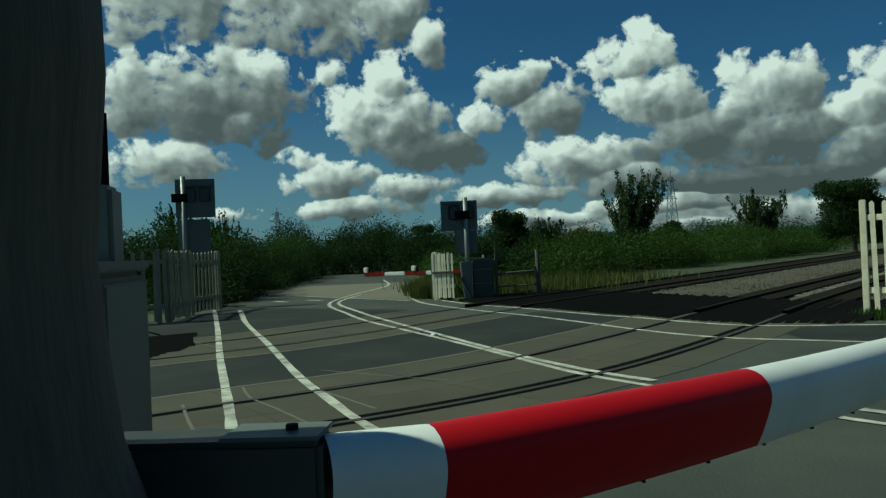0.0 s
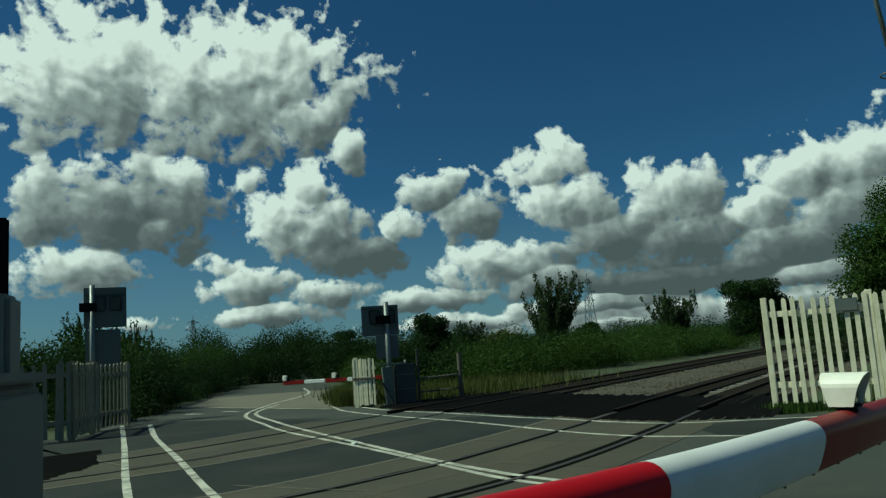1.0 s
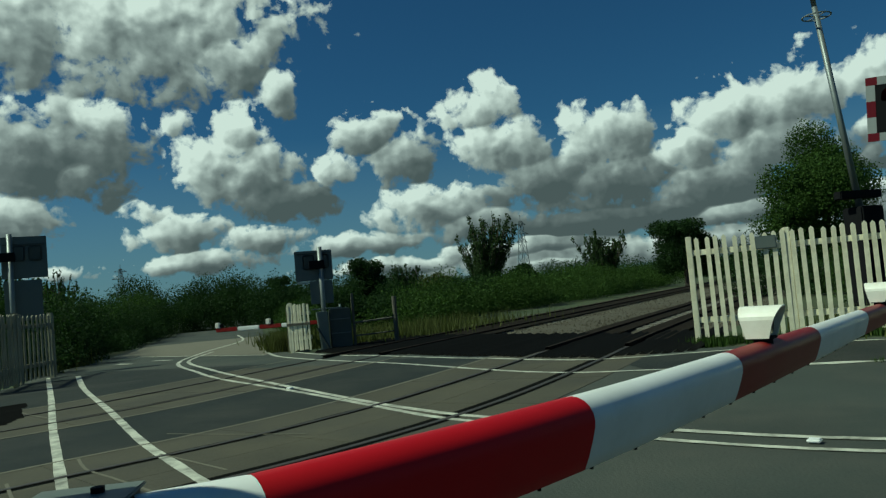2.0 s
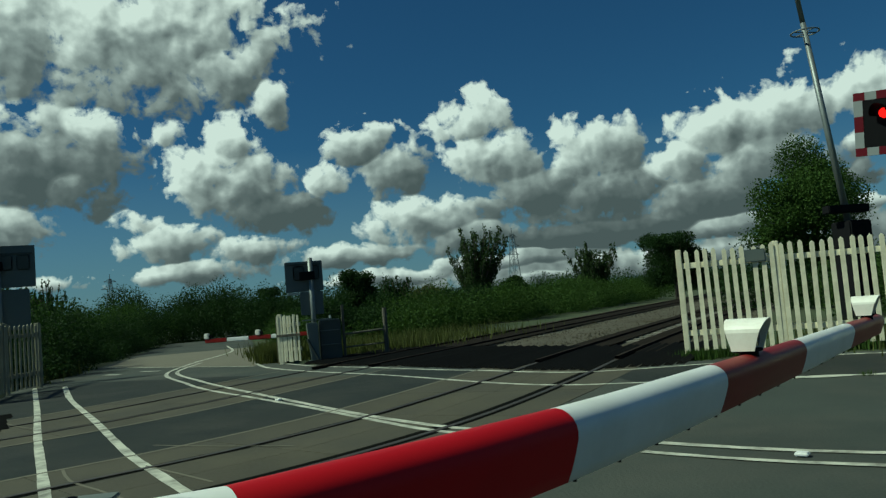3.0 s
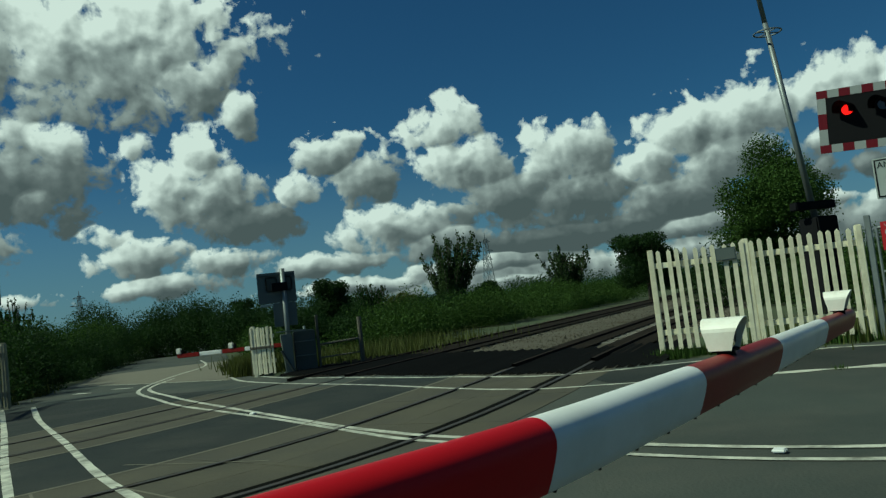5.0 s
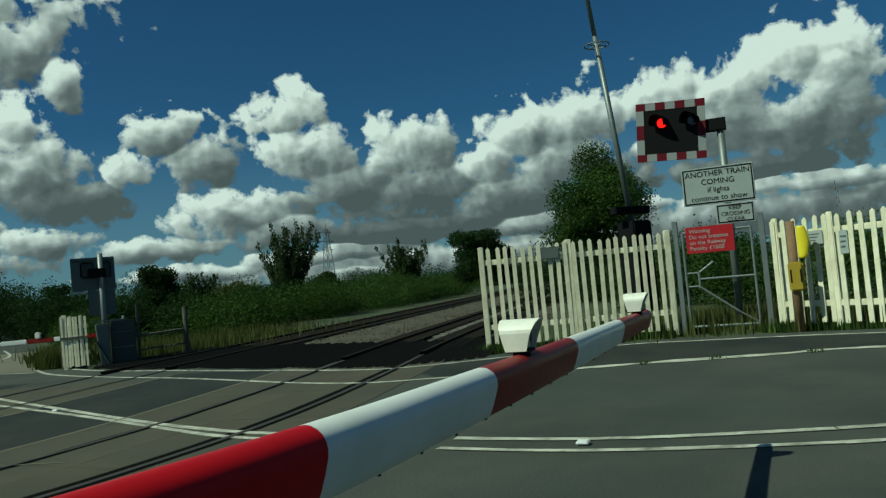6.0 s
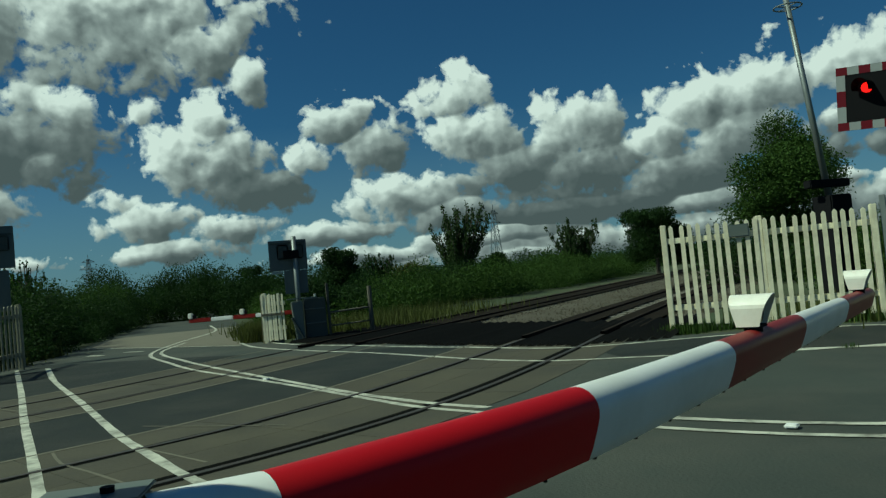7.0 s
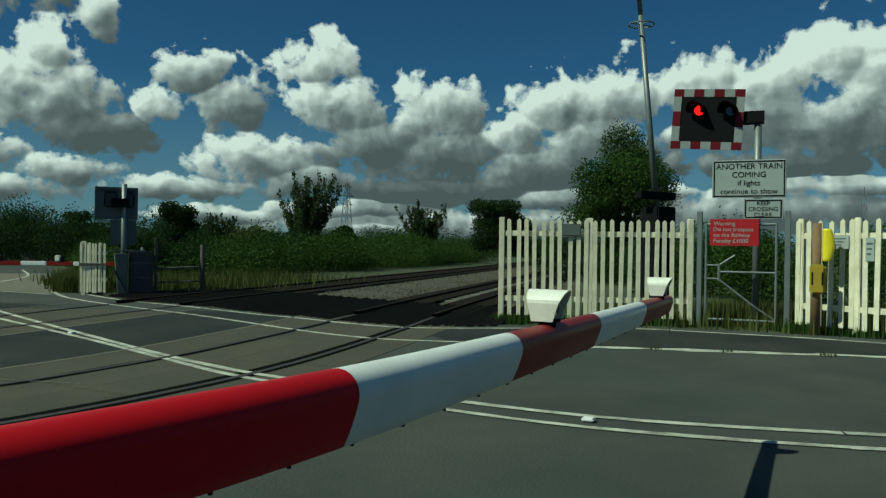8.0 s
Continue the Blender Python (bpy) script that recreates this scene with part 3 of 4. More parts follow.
for pts in ([(-1.95, 7.7), (-1.75, 7.1), (-1.45, 6.6), (-1.05, 5.9)], [(-2.3, 6.9), (-2.0, 6.1), (-1.75, 5.5)], [(-4.1, 13.0), (-3.6, 12.0), (-3.2, 11.4)], [(-1.3, 8.6), (-0.7, 8.1), (0.1, 7.5)], [(-1.2, 7.4), (-0.9, 6.9), (-0.55, 6.3)]):
    c = smooth_line(pts, 0.3)
    tagged(strip_mesh("joint_line", offset(c, 0.014), offset(c, -0.014), 0.0095, CONCRETE), "thin pale sealed joint across the deck", "road joint", kind="structure")

painted_line("stop_line", [(-5.2, 27.0), (-2.6, 23.3), (-0.45, 20.3)], 0.06, "thin pale joint line across the road beyond")
painted_line("lane_mark", [(-4.5, 22.9), (-4.05, 22.4)], 0.18, "short white lane mark")
painted_line("lane_mark", [(-3.55, 22.9), (-3.0, 22.3)], 0.18, "short white lane mark")

# ---- barrier ----
BOOM_AT = Vector((-0.13, 1.20, 0.998))
# the boom's line in plan, at each change of colour; it bows a little under its own length
BOOM_LINE = ((-0.30, 1.165), (-0.13, 1.20), (0.53, 1.58), (1.22, 2.09), (1.93, 2.64), (2.67, 3.23), (3.35, 3.76))
BOOM_U = (-0.3, 0.0, 1.0, 2.0, 3.0, 4.0, 4.92)


def boom_place(u):
    """The top of the boom after u bands, from its root, and the way it runs there."""
    def at(v):
        return Vector((np.interp(v, BOOM_U, [p[0] for p in BOOM_LINE]), np.interp(v, BOOM_U, [p[1] for p in BOOM_LINE]), 0.998 - 0.006 * max(v, 0)))
    p = sum((at(u + k) for k in (-0.35, -0.18, 0.0, 0.18, 0.35)), Vector()) / 5 if 0.35 < u < 4.5 else at(u)
    d = (at(min(u + 0.4, 4.92)) - at(max(u - 0.4, -0.3))).normalized()
    return p - BOOM_AT, d


def boom_size(u):
    return 0.060 - 0.0055 * u, 0.172 - 0.0125 * u


def boom_ring(u):
    """The section: round on top, drawn in towards a thin lower edge."""
    p, d = boom_place(u)
    n = Vector((-d.y, d.x, 0)).normalized()
    t, h = boom_size(u)
    side = []
    for k in range(6):
        a = math.pi / 2 * k / 5
        side.append((t * math.sin(a), -0.30 * h * (1 - math.cos(a))))
    side += [(t * 0.97, -0.40 * h), (t * 0.80, -0.58 * h), (t * 0.55, -0.80 * h), (t * 0.30, -0.98 * h), (t * 0.18, -h)]
    ring = [p + n * y + Vector((0, 0, z)) for y, z in side] + [p - n * y + Vector((0, 0, z)) for y, z in side[:0:-1]]
    return ring


def boom_band(u0, u1):
    bm = bmesh.new()
    rings = [[bm.verts.new(c) for c in boom_ring(u0 + (u1 - u0) * k / 10)] for k in range(11)]
    m = len(rings[0])
    for a, c in zip(rings, rings[1:]):
        for i in range(m):
            bm.faces.new((a[i], c[i], c[(i + 1) % m], a[(i + 1) % m]))
    if u1 > 4.5:
        bm.faces.new(rings[-1][::-1])
    bmesh.ops.recalc_face_normals(bm, faces=bm.faces)
    return bm


def lamp_hood(parent, u, k):
    """A lamp on the boom under an arched sheet hood, open towards the traffic."""
    p, d = boom_place(u)
    m = pose(p.x, p.y, p.z - 0.014, 0, 0, math.degrees(math.atan2(d.y, d.x))) @ Matrix.Diagonal((k, k, k, 1))
    bm = bmesh.new()
    arch = [(-0.056, 0.030), (-0.062, 0.085)] + [(-0.064 * math.cos(a), 0.105 + 0.055 * math.sin(a)) for a in np.linspace(0, math.pi, 13)] + [(0.062, 0.085), (0.056, 0.030)]
    back = [bm.verts.new((x, 0.052 + 0.20 * (z - 0.03), z)) for x, z in arch]
    front = [bm.verts.new((x, -0.040 - 0.42 * (z - 0.03) * (0.55 + 0.45 * (z / 0.162)), z)) for x, z in arch]
    for i in range(len(arch) - 1):
        bm.faces.new((back[i], back[i + 1], front[i + 1], front[i]))
    bm.faces.new(back[::-1])
    bmesh.ops.recalc_face_normals(bm, faces=bm.faces)
    bmesh.ops.solidify(bm, geom=bm.faces[:], thickness=0.004)
    bmesh.ops.transform(bm, verts=bm.verts, matrix=m)
    hood = part("lamp_hood", bm, HOOD, parent, "cream sheet-metal lamp hood")
    bm = bmesh.new()
    rod(bm, (0, 0.0, -0.025), (0, 0.0, 0.034), 0.040, 0.036, 16)
    box(bm, -0.05, 0.05, -0.045, 0.05, 0.024, 0.036, bevel=0.004)
    bmesh.ops.transform(bm, verts=bm.verts, matrix=m)
    part("lamp_base", bm, BLACK, parent, "dark lamp base")
    bm = bmesh.new()
    rod(bm, (0, -0.02, 0.09), (0, -0.035, 0.09), 0.045, seg=16)
    bmesh.ops.transform(bm, verts=bm.verts, matrix=m)
    part("lamp_lens", bm, LENS_DARK, parent, "dark red lens")
    return hood


def barrier(label):
    b = thing("barrier_boom", label, "barrier", Matrix.Translation(BOOM_AT), "level crossing barriers")
    for u0, u1, mat, text in ((-0.28, 0, WHITE_BOOM, "white boom length"), (0.001, 1, RED_BOOM, "red reflective boom length"), (1.001, 2, WHITE_BOOM, "white boom length"),
                              (2.001, 3, RED_FADED, "faded red boom length"), (3.001, 4, WHITE_BOOM, "white boom length"), (4.001, 4.85, RED_FADED, "faded red boom tip")):
        part("band", boom_band(u0, u1), mat, b, text, True)
    lamp_hood(b, 2.40, 0.82)
    lamp_hood(b, 4.55, 0.80)
    # steel clamp that holds the root, and the arm back to the machine
    m = pose(-0.165, -0.035, 0.004, 0, 0, -6)
    bm = bmesh.new()
    box(bm, -0.36, 0.015, -0.052, 0.052, -0.185, 0.0, bevel=0.010, m=m)
    part("clamp", bm, DARK_GREY, b, "dark grey-green steel boom clamp")
    bm = bmesh.new()
    box(bm, -0.135, 0.012, -0.050, 0.050, 0.0, 0.006, bevel=0.002, m=m)
    part("clamp_plate", bm, CABINET, b, "pale grey clamp plate")
    bm = bmesh.new()
    rod(bm, m @ Vector((-0.04, 0.0, 0.004)), m @ Vector((-0.04, 0.0, 0.014)), 0.010, seg=6)
    part("bolt", bm, BLACK, b)
    for i in range(20):
        u = 0.12 + i * 0.235
        p, d = boom_place(u)
        t, h = boom_size(u)
        bm = bmesh.new()
        rod(bm, p + Vector((0, 0, -h - 0.008)), p + Vector((0, 0, -h + 0.01)), 0.0045, seg=6)
        part("rivet", bm, BLACK, b)
    return b


barrier("lowered red and white barrier boom with cream lamp hoods")


def machine():
    """The barrier's drive cabinets beside the road."""
    m = thing("barrier_machine", "grey steel barrier machine with lower counterweight box", "barrier machine", pose(-1.60, 3.05, 0, 0, 0, 8))
    bm = bmesh.new()
    box(bm, -0.62, 0.20, 0.25, 0.45, 0, 1.61, bevel=0.02)
    for v in bm.verts:
        if v.co.z > 1.5 and v.co.x < -0.2:
            v.co.z += 0.12
    part("cabinet", bm, CABINET, m, "tall pale grey cabinet")
    bm = bmesh.new()
    box(bm, -0.37, 0.33, -0.55, 0.18, 0.10, 1.24, bevel=0.02)
    low = part("counterweight_box", bm, DARK_GREY, m, "dark grey-green lower box")
    bm = bmesh.new()
    box(bm, -0.40, 0.35, -0.60, 0.22, 1.24, 1.28, bevel=0.01)
    part("lid", bm, CABINET, m, "pale grey lid")
    bm = bmesh.new()
    box(bm, 0.332, 0.352, -0.50, 0.14, 0.14, 1.20, bevel=0.008)
    part("side_panel", bm, CABINET, m, "pale grey side panel")
    bm = rods(((0.0, -0.62, 0.55), (0.22, -0.62, 0.55), 0.05), seg=16)
    part("shaft", bm, DARK_GREY, m, "dark pivot shaft")
    part("plinth", boxes((-0.7, 0.3, -0.7, 1.0, 0, 0.12), bevel=0.01), CONCRETE, m, "concrete plinth")


machine()


def near_post():
    """A stout old timber post standing close by."""
    bm = bmesh.new()
    rings = []
    rng = random.Random(3)
    for k in range(15):
        z = 1.66 * k / 14
        ring = []
        for i in range(16):
            a = 2 * math.pi * i / 16
            r = 0.27 + 0.012 * math.sin(a * 5) + 0.006 * rng.uniform(-1, 1) - 0.025 + min(0.06, 0.35 * (z - 1.33) ** 2)
            if k == 14:
                r -= 0.02
            ring.append(bm.verts.new((r * math.cos(a), r * math.sin(a), z)))
        rings.append(ring)
    for a, b in zip(rings, rings[1:]):
        for i in range(16):
            bm.faces.new((a[i], a[(i + 1) % 16], b[(i + 1) % 16], b[i]))
    bm.faces.new(rings[-1])
    ob = part("timber_post", bm, OLD_WOOD, None, "", True)
    ob.matrix_basis = pose(-0.785, 0.93, -0.03)
    tagged(ob, "thick dark weathered timber post beside the barrier", "post")


near_post()

# ---- signals and signs ----


def words(text, size, m, mat, parent, label):
    c = bpy.data.curves.new("lettering", "FONT")
    c.body, c.size, c.align_x, c.align_y, c.extrude = text, size, "CENTER", "CENTER", 0.001
    tmp = bpy.data.objects.new("lettering", c)
    scene.collection.objects.link(tmp)
    me = bpy.data.meshes.new_from_object(tmp.evaluated_get(bpy.context.evaluated_depsgraph_get()))
    bpy.data.objects.remove(tmp)
    me.materials.clear()
    me.materials.append(mat)
    ob = new("lettering", me)
    ob.parent = parent
    ob.matrix_basis = m
    return tagged(ob, label)


def wigwag(at, turn, post_h, front=True, w=1.36, h=1.12, board_z=3.45, board_x=-0.62, label="", tilt=0.0):
    """Twin flashing-light board on a post; its face looks along -y."""
    g = thing("crossing_signal", label, "traffic signal", pose(*at, 0, 0, turn), "level crossing light signals")
    part("post", rods(((0, 0, 0), (0, 0, post_h), 0.065)), GREY_STEEL, g, "galvanised post", True)
    part("base_flange", boxes((-0.18, 0.18, -0.18, 0.18, 0, 0.04), bevel=0.008), GREY_STEEL, g)
    part("bracket", boxes((-0.3, 0.10, -0.10, 0.08, board_z - 0.1, board_z + 0.12), bevel=0.01), BLACK, g, "black bracket")
    x0, z0 = board_x - w / 2, board_z - h / 2
    y = -0.14 if front else 0.09
    part("backboard", boxes((x0, x0 + w, y, y + 0.03, z0, z0 + h), bevel=0.012), BLACK if front else SIGN_GREY, g, "black backboard" if front else "dark grey back of the board")
    if front:
        k, e = 7, 0.135
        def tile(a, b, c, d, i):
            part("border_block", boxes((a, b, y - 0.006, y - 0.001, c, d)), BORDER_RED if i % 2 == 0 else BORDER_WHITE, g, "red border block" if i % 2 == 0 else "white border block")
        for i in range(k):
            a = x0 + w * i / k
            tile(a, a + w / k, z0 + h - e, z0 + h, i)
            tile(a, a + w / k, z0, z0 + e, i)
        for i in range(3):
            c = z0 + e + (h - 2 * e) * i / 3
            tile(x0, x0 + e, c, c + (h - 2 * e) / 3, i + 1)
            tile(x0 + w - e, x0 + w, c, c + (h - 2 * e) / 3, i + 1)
        for i, dx in enumerate((-0.15, 0.38)):
            cx, cz = board_x + dx, board_z + 0.15
            bm = bmesh.new()
            rod(bm, (cx, y - 0.012, cz), (cx, y - 0.03, cz), 0.085, seg=24)
            part("lens", bm, LENS_LIT if i == 0 else LENS_DARK, g, "lit red lens" if i == 0 else "unlit dark lens", False)
            bm = bmesh.new()
            pts = [(cx + 0.125 * math.cos(a), cz + 0.125 * math.sin(a)) for a in np.linspace(-0.35, math.pi + 0.35, 15)]
            outer = [bm.verts.new((px, y - 0.002, pz)) for px, pz in pts]
            tip = [bm.verts.new((px - 0.10, y - 0.10 - 0.22 * max(0, math.sin(a)), pz)) for (px, pz), a in zip(pts, np.linspace(-0.35, math.pi + 0.35, 15))]
            for j in range(14):
                bm.faces.new((outer[j], outer[j + 1], tip[j + 1], tip[j]))
            bmesh.ops.solidify(bm, geom=bm.faces[:], thickness=0.008)
            part("visor", bm, BLACK, g, "black visor")
        swing = Matrix.Translation((board_x, 0, board_z)) @ Matrix.Rotation(radians(tilt), 4, "Y") @ Matrix.Translation((-board_x, 0, -board_z))
        for ob in g.children:
            if ob.name.split(".")[0] in ("backboard", "border_block", "lens", "visor"):
                ob.matrix_basis = swing
    else:
        part("light_housing", boxes((board_x - 0.28, board_x + 0.02, y - 0.06, y + 0.0, board_z - 0.1, board_z + 0.28), bevel=0.03), DARK_GREY, g, "dark grey lamp housing")
        part("light_housing", boxes((board_x + 0.1, board_x + 0.4, y - 0.06, y + 0.0, board_z - 0.1, board_z + 0.28), bevel=0.03), DARK_GREY, g, "dark grey lamp housing")
        part("stiffener", boxes((x0 + 0.05, x0 + w - 0.05, y - 0.03, y - 0.002, board_z + 0.30, board_z + 0.34)), DARK_GREY, g)
    return g


def framed_sign(parent, cx, cz, w, h, y=-0.10):
    p = part("sign_plate", boxes((cx - w / 2, cx + w / 2, y, y + 0.02, cz - h / 2, cz + h / 2), bevel=0.006), SIGN_WHITE, parent, "white sign plate with black border")
    e = 0.022
    for a in ((cx - w / 2 + e, cx + w / 2 - e, cz + h / 2 - 2 * e, cz + h / 2 - e), (cx - w / 2 + e, cx + w / 2 - e, cz - h / 2 + e, cz - h / 2 + 2 * e),
              (cx - w / 2 + e, cx - w / 2 + 2 * e, cz - h / 2 + e, cz + h / 2 - e), (cx + w / 2 - 2 * e, cx + w / 2 - e, cz - h / 2 + e, cz + h / 2 - e)):
        part("border", boxes((a[0], a[1], y - 0.004, y - 0.001, a[2], a[3])), BLACK, p, "black border")
    return p


SIG_TURN = -47.0
sig = wigwag((10.86, 9.91, -0.03), SIG_TURN, 3.72, True, 1.20, 1.07, 3.62, -0.84, "red and white bordered flashing signal, one red light lit", tilt=3.5)
plate = framed_sign(sig, -0.14, 2.55, 1.21, 0.67)
for i, (line, size) in enumerate((("ANOTHER TRAIN", 0.138), ("COMING", 0.138), ("if lights", 0.132), ("continue to show", 0.132))):
    words(line, size, pose(-0.14, -0.1055, 2.55 + 0.215 - 0.146 * i, 90), BLACK, plate, "black lettering")
clear_plate = framed_sign(sig, 0.10, 2.02, 0.64, 0.36)
for i, line in enumerate(("KEEP", "CROSSING", "CLEAR")):
    words(line, 0.10, pose(0.10, -0.1055, 2.02 + 0.095 - 0.1 * i, 90), BLACK, clear_plate, "black lettering")

# back of the signal beyond the crossing, and of the one on the other side of the road
far_back = wigwag((1.12, 20.5, -0.03), 0, 2.72, False, 0.98, 0.80, 2.24, -0.17, "black back of a crossing signal on its grey post")
part("lower_board", boxes((-0.31, 0.29, 0.09, 0.12, 1.22, 1.835), bevel=0.01), SIGN_GREY, far_back, "dark grey back of a lower sign")
part("label_plate", boxes((-0.62, -0.33, 0.08, 0.10, 1.77, 1.83), bevel=0.006), SIGN_WHITE, far_back, "small pale plate")
far_sig = wigwag((-6.39, 20.7, -0.03), 12, 3.60, False, 1.02, 1.04, 3.02, 0.30, "black back of a crossing signal on its grey post")
part("lower_board", boxes((-0.18, 0.66, 0.09, 0.12, 1.45, 2.45), bevel=0.01), SIGN_GREY, far_sig, "grey back of a lower sign")
near_sig = thing("signal_head", "dark edge of a signal head above the barrier machine", "traffic signal", pose(-1.66, 3.55, 0, 0, 0, 20), "level crossing light signals")
part("post", rods(((0, 0.1, 0), (0, 0.1, 1.93), 0.05)), GREY_STEEL, near_sig, "", True)
part("backboard", boxes((-0.35, 0.12, 0.0, 0.04, 1.50, 1.98), bevel=0.01), BLACK, near_sig, "black board")

# ---- fences ----
PALE_H = 1.80


def pale_mesh(w, h, t=0.022):
    bm = bmesh.new()
    vs = [(-w / 2, 0.0), (w / 2, 0.0), (w / 2, h - w * 0.55), (0, h), (-w / 2, h - w * 0.55)]
    f = [bm.verts.new((x, -t / 2, z)) for x, z in vs]
    k = [bm.verts.new((x, t / 2, z)) for x, z in vs]
    bm.faces.new(f)
    bm.faces.new(k[::-1])
    for i in range(5):
        bm.faces.new((f[(i + 1) % 5], f[i], k[i], k[(i + 1) % 5]))
    bmesh.ops.recalc_face_normals(bm, faces=bm.faces)
    return bm


def pale_fence(a, b, n, h, label, posts=(), mat=WHITE_WOOD, w=0.085, lean=0.0, seed=1, low=0.10):
    a, b = Vector((*a, 0)), Vector((*b, 0))
    d = b - a
    f = thing("picket_fence", label, "fence", pose(a.x, a.y, -0.04, 0, 0, math.degrees(math.atan2(d.y, d.x))), "white crossing fences")
    L = d.length
    me = mesh_of("pale", pale_mesh(w, h - low), mat)
    rng = random.Random(seed)
    for i in range(n):
        x = L * i / (n - 1)
        ob = new("pale", me)
        ob.parent = f
        ob.matrix_basis = pose(x + rng.uniform(-0.012, 0.012), -0.045 + rng.uniform(-0.004, 0.004), low + rng.uniform(-0.02, 0.02), rng.uniform(-0.6, 0.6), lean + rng.uniform(-0.8, 0.8), 0)
    for z in (0.36, h - 0.30):
        part("rail", boxes((-0.05, L + 0.05, -0.03, 0.035, z, z + 0.095), bevel=0.006), mat, f, "horizontal fence rail")
    for x in posts:
        part("post", boxes((x - 0.05, x + 0.05, -0.05, 0.07, 0, h + 0.03), bevel=0.012), mat, f, "square fence post")
    return f


FA, FB = (6.83, 11.86), (9.60, 10.20)
pale_fence(FA, FB, 23, PALE_H, "white painted picket fence with pointed pales beside the footway", (0.0, 1.53, 3.24), w=0.072)
pale_fence((10.77, 8.94), (11.45, 4.9), 24, PALE_H, "white painted picket fence beyond the gate", (0.04, 0.95, 2.6), seed=5, w=0.078)
# small grey plate on the fence
pl = thing("fence_plate", "small grey blank metal plate on the fence top rail", "sign", pose(7.86, 11.24, 1.47, 0, 0, math.degrees(math.atan2(-1.66, 2.77))))
part("plate", boxes((-0.16, 0.16, -0.09, -0.075, 0, 0.21), bevel=0.004), SIGN_GREY, pl)
part("plate_face", boxes((-0.145, 0.145, -0.094, -0.0905, 0.015, 0.195)), CABINET, pl, "grey faded face")


def gate():
    a, b = Vector((9.78, 10.10, 0)), Vector((10.62, 9.10, 0))
    d = b - a
    L = d.length
    g = thing("metal_gate", "galvanised steel wicket gate with diagonal braces", "gate", pose(a.x, a.y, 0, 0, 0, math.degrees(math.atan2(d.y, d.x))))
    for x in (-0.04, L + 0.04):
        part("gate_post", boxes((x - 0.045, x + 0.045, -0.045, 0.045, -0.05, 1.92), bevel=0.008), GREY_STEEL, g, "galvanised gate post")
    x0, x1 = 0.07, L - 0.13
    u = lambda k: x0 + (x1 - x0) * k
    for name, ends, r in (("stile", ((x0, 0, 0.05), (x0, 0, 1.72)), 0.022), ("stile", ((x1, 0, 0.05), (x1, 0, 1.72)), 0.022), ("rail", ((x0, 0, 0.08), (x1, 0, 0.08)), 0.022), ("rail", ((x0, 0, 1.70), (x1, 0, 1.70)), 0.022),
                          ("rail", ((u(0.19), 0, 0.89), (x1, 0, 0.89)), 0.020), ("latch_bar", ((x0, 0, 1.0), (u(0.19), 0, 1.0)), 0.016), ("latch_bar", ((x0, 0, 0.77), (u(0.19), 0, 0.77)), 0.016),
                          ("latch_bar", ((u(0.19), 0, 0.74), (u(0.19), 0, 1.02)), 0.022), ("brace", ((u(0.19), 0, 1.0), (u(0.42), 0, 1.18)), 0.016), ("brace", ((u(0.19), 0, 0.76), (u(0.70), 0, 0.32)), 0.018), ("brace", ((u(0.70), 0, 0.32), (x1, 0, 0.10)), 0.014)):
        part(name, rods((*ends, r)), GREY_STEEL, g)
    s = thing("warning_sign", "red warning sign with white lettering on the gate", "sign", g.matrix_basis @ pose(0.52, -0.05, 1.56))
    part("plate", boxes((-0.385, 0.385, -0.012, 0.0, -0.225, 0.225), bevel=0.003), SIGN_RED, s)
    for i, line in enumerate(("Warning", "Do not trespass", "on the Railway", "Penalty \u00a31000")):
        t = words(line, 0.098, pose(-0.33, -0.0165, 0.15 - 0.098 * i, 90), SIGN_WHITE, s, "white lettering")
        w0 = min(v.co.x for v in t.data.vertices)
        for v in t.data.vertices:
            v.co.x -= w0


gate()


def yellow_post():
    p = thing("wooden_post", "short brown wooden post with yellow boxes on it", "post", pose(10.46, 8.38, 0, 0, 0, -50))
    part("post", rods(((0, 0, -0.05), (0.01, 0, 1.70), 0.075, 0.065), seg=12), BROWN_WOOD, p, "round brown post", True)
    bm = bmesh.new()
    rings = []
    for i in range(11):
        a = -1.0 + 2.0 * i / 10
        w = 0.075 * math.cos(a * 0.95) + 0.012
        x, z = 0.11 + 0.06 * math.cos(a), 1.36 + 0.30 * math.sin(a)
        rings.append([bm.verts.new((x + w * math.cos(t), -0.05 + 0.05 * math.sin(t), z)) for t in np.linspace(0, 2 * math.pi, 12, endpoint=False)])
    for a, b in zip(rings, rings[1:]):
        for i in range(12):
            bm.faces.new((a[i], a[(i + 1) % 12], b[(i + 1) % 12], b[i]))
    bm.faces.new(rings[0][::-1])
    bm.faces.new(rings[-1])
    part("handle_box", bm, YELLOW, p, "bright yellow curved plastic cover", True)
    box_ = part("lock_box", boxes((-0.09, 0.13, -0.14, -0.06, 0.60, 1.06), bevel=0.03), MUSTARD, p, "mustard yellow box")
    for x in (-0.055, 0.085):
        part("slot", boxes((x - 0.010, x + 0.012, -0.146, -0.139, 0.74, 0.94), bevel=0.002), BLACK, box_, "dark slot")


yellow_post()


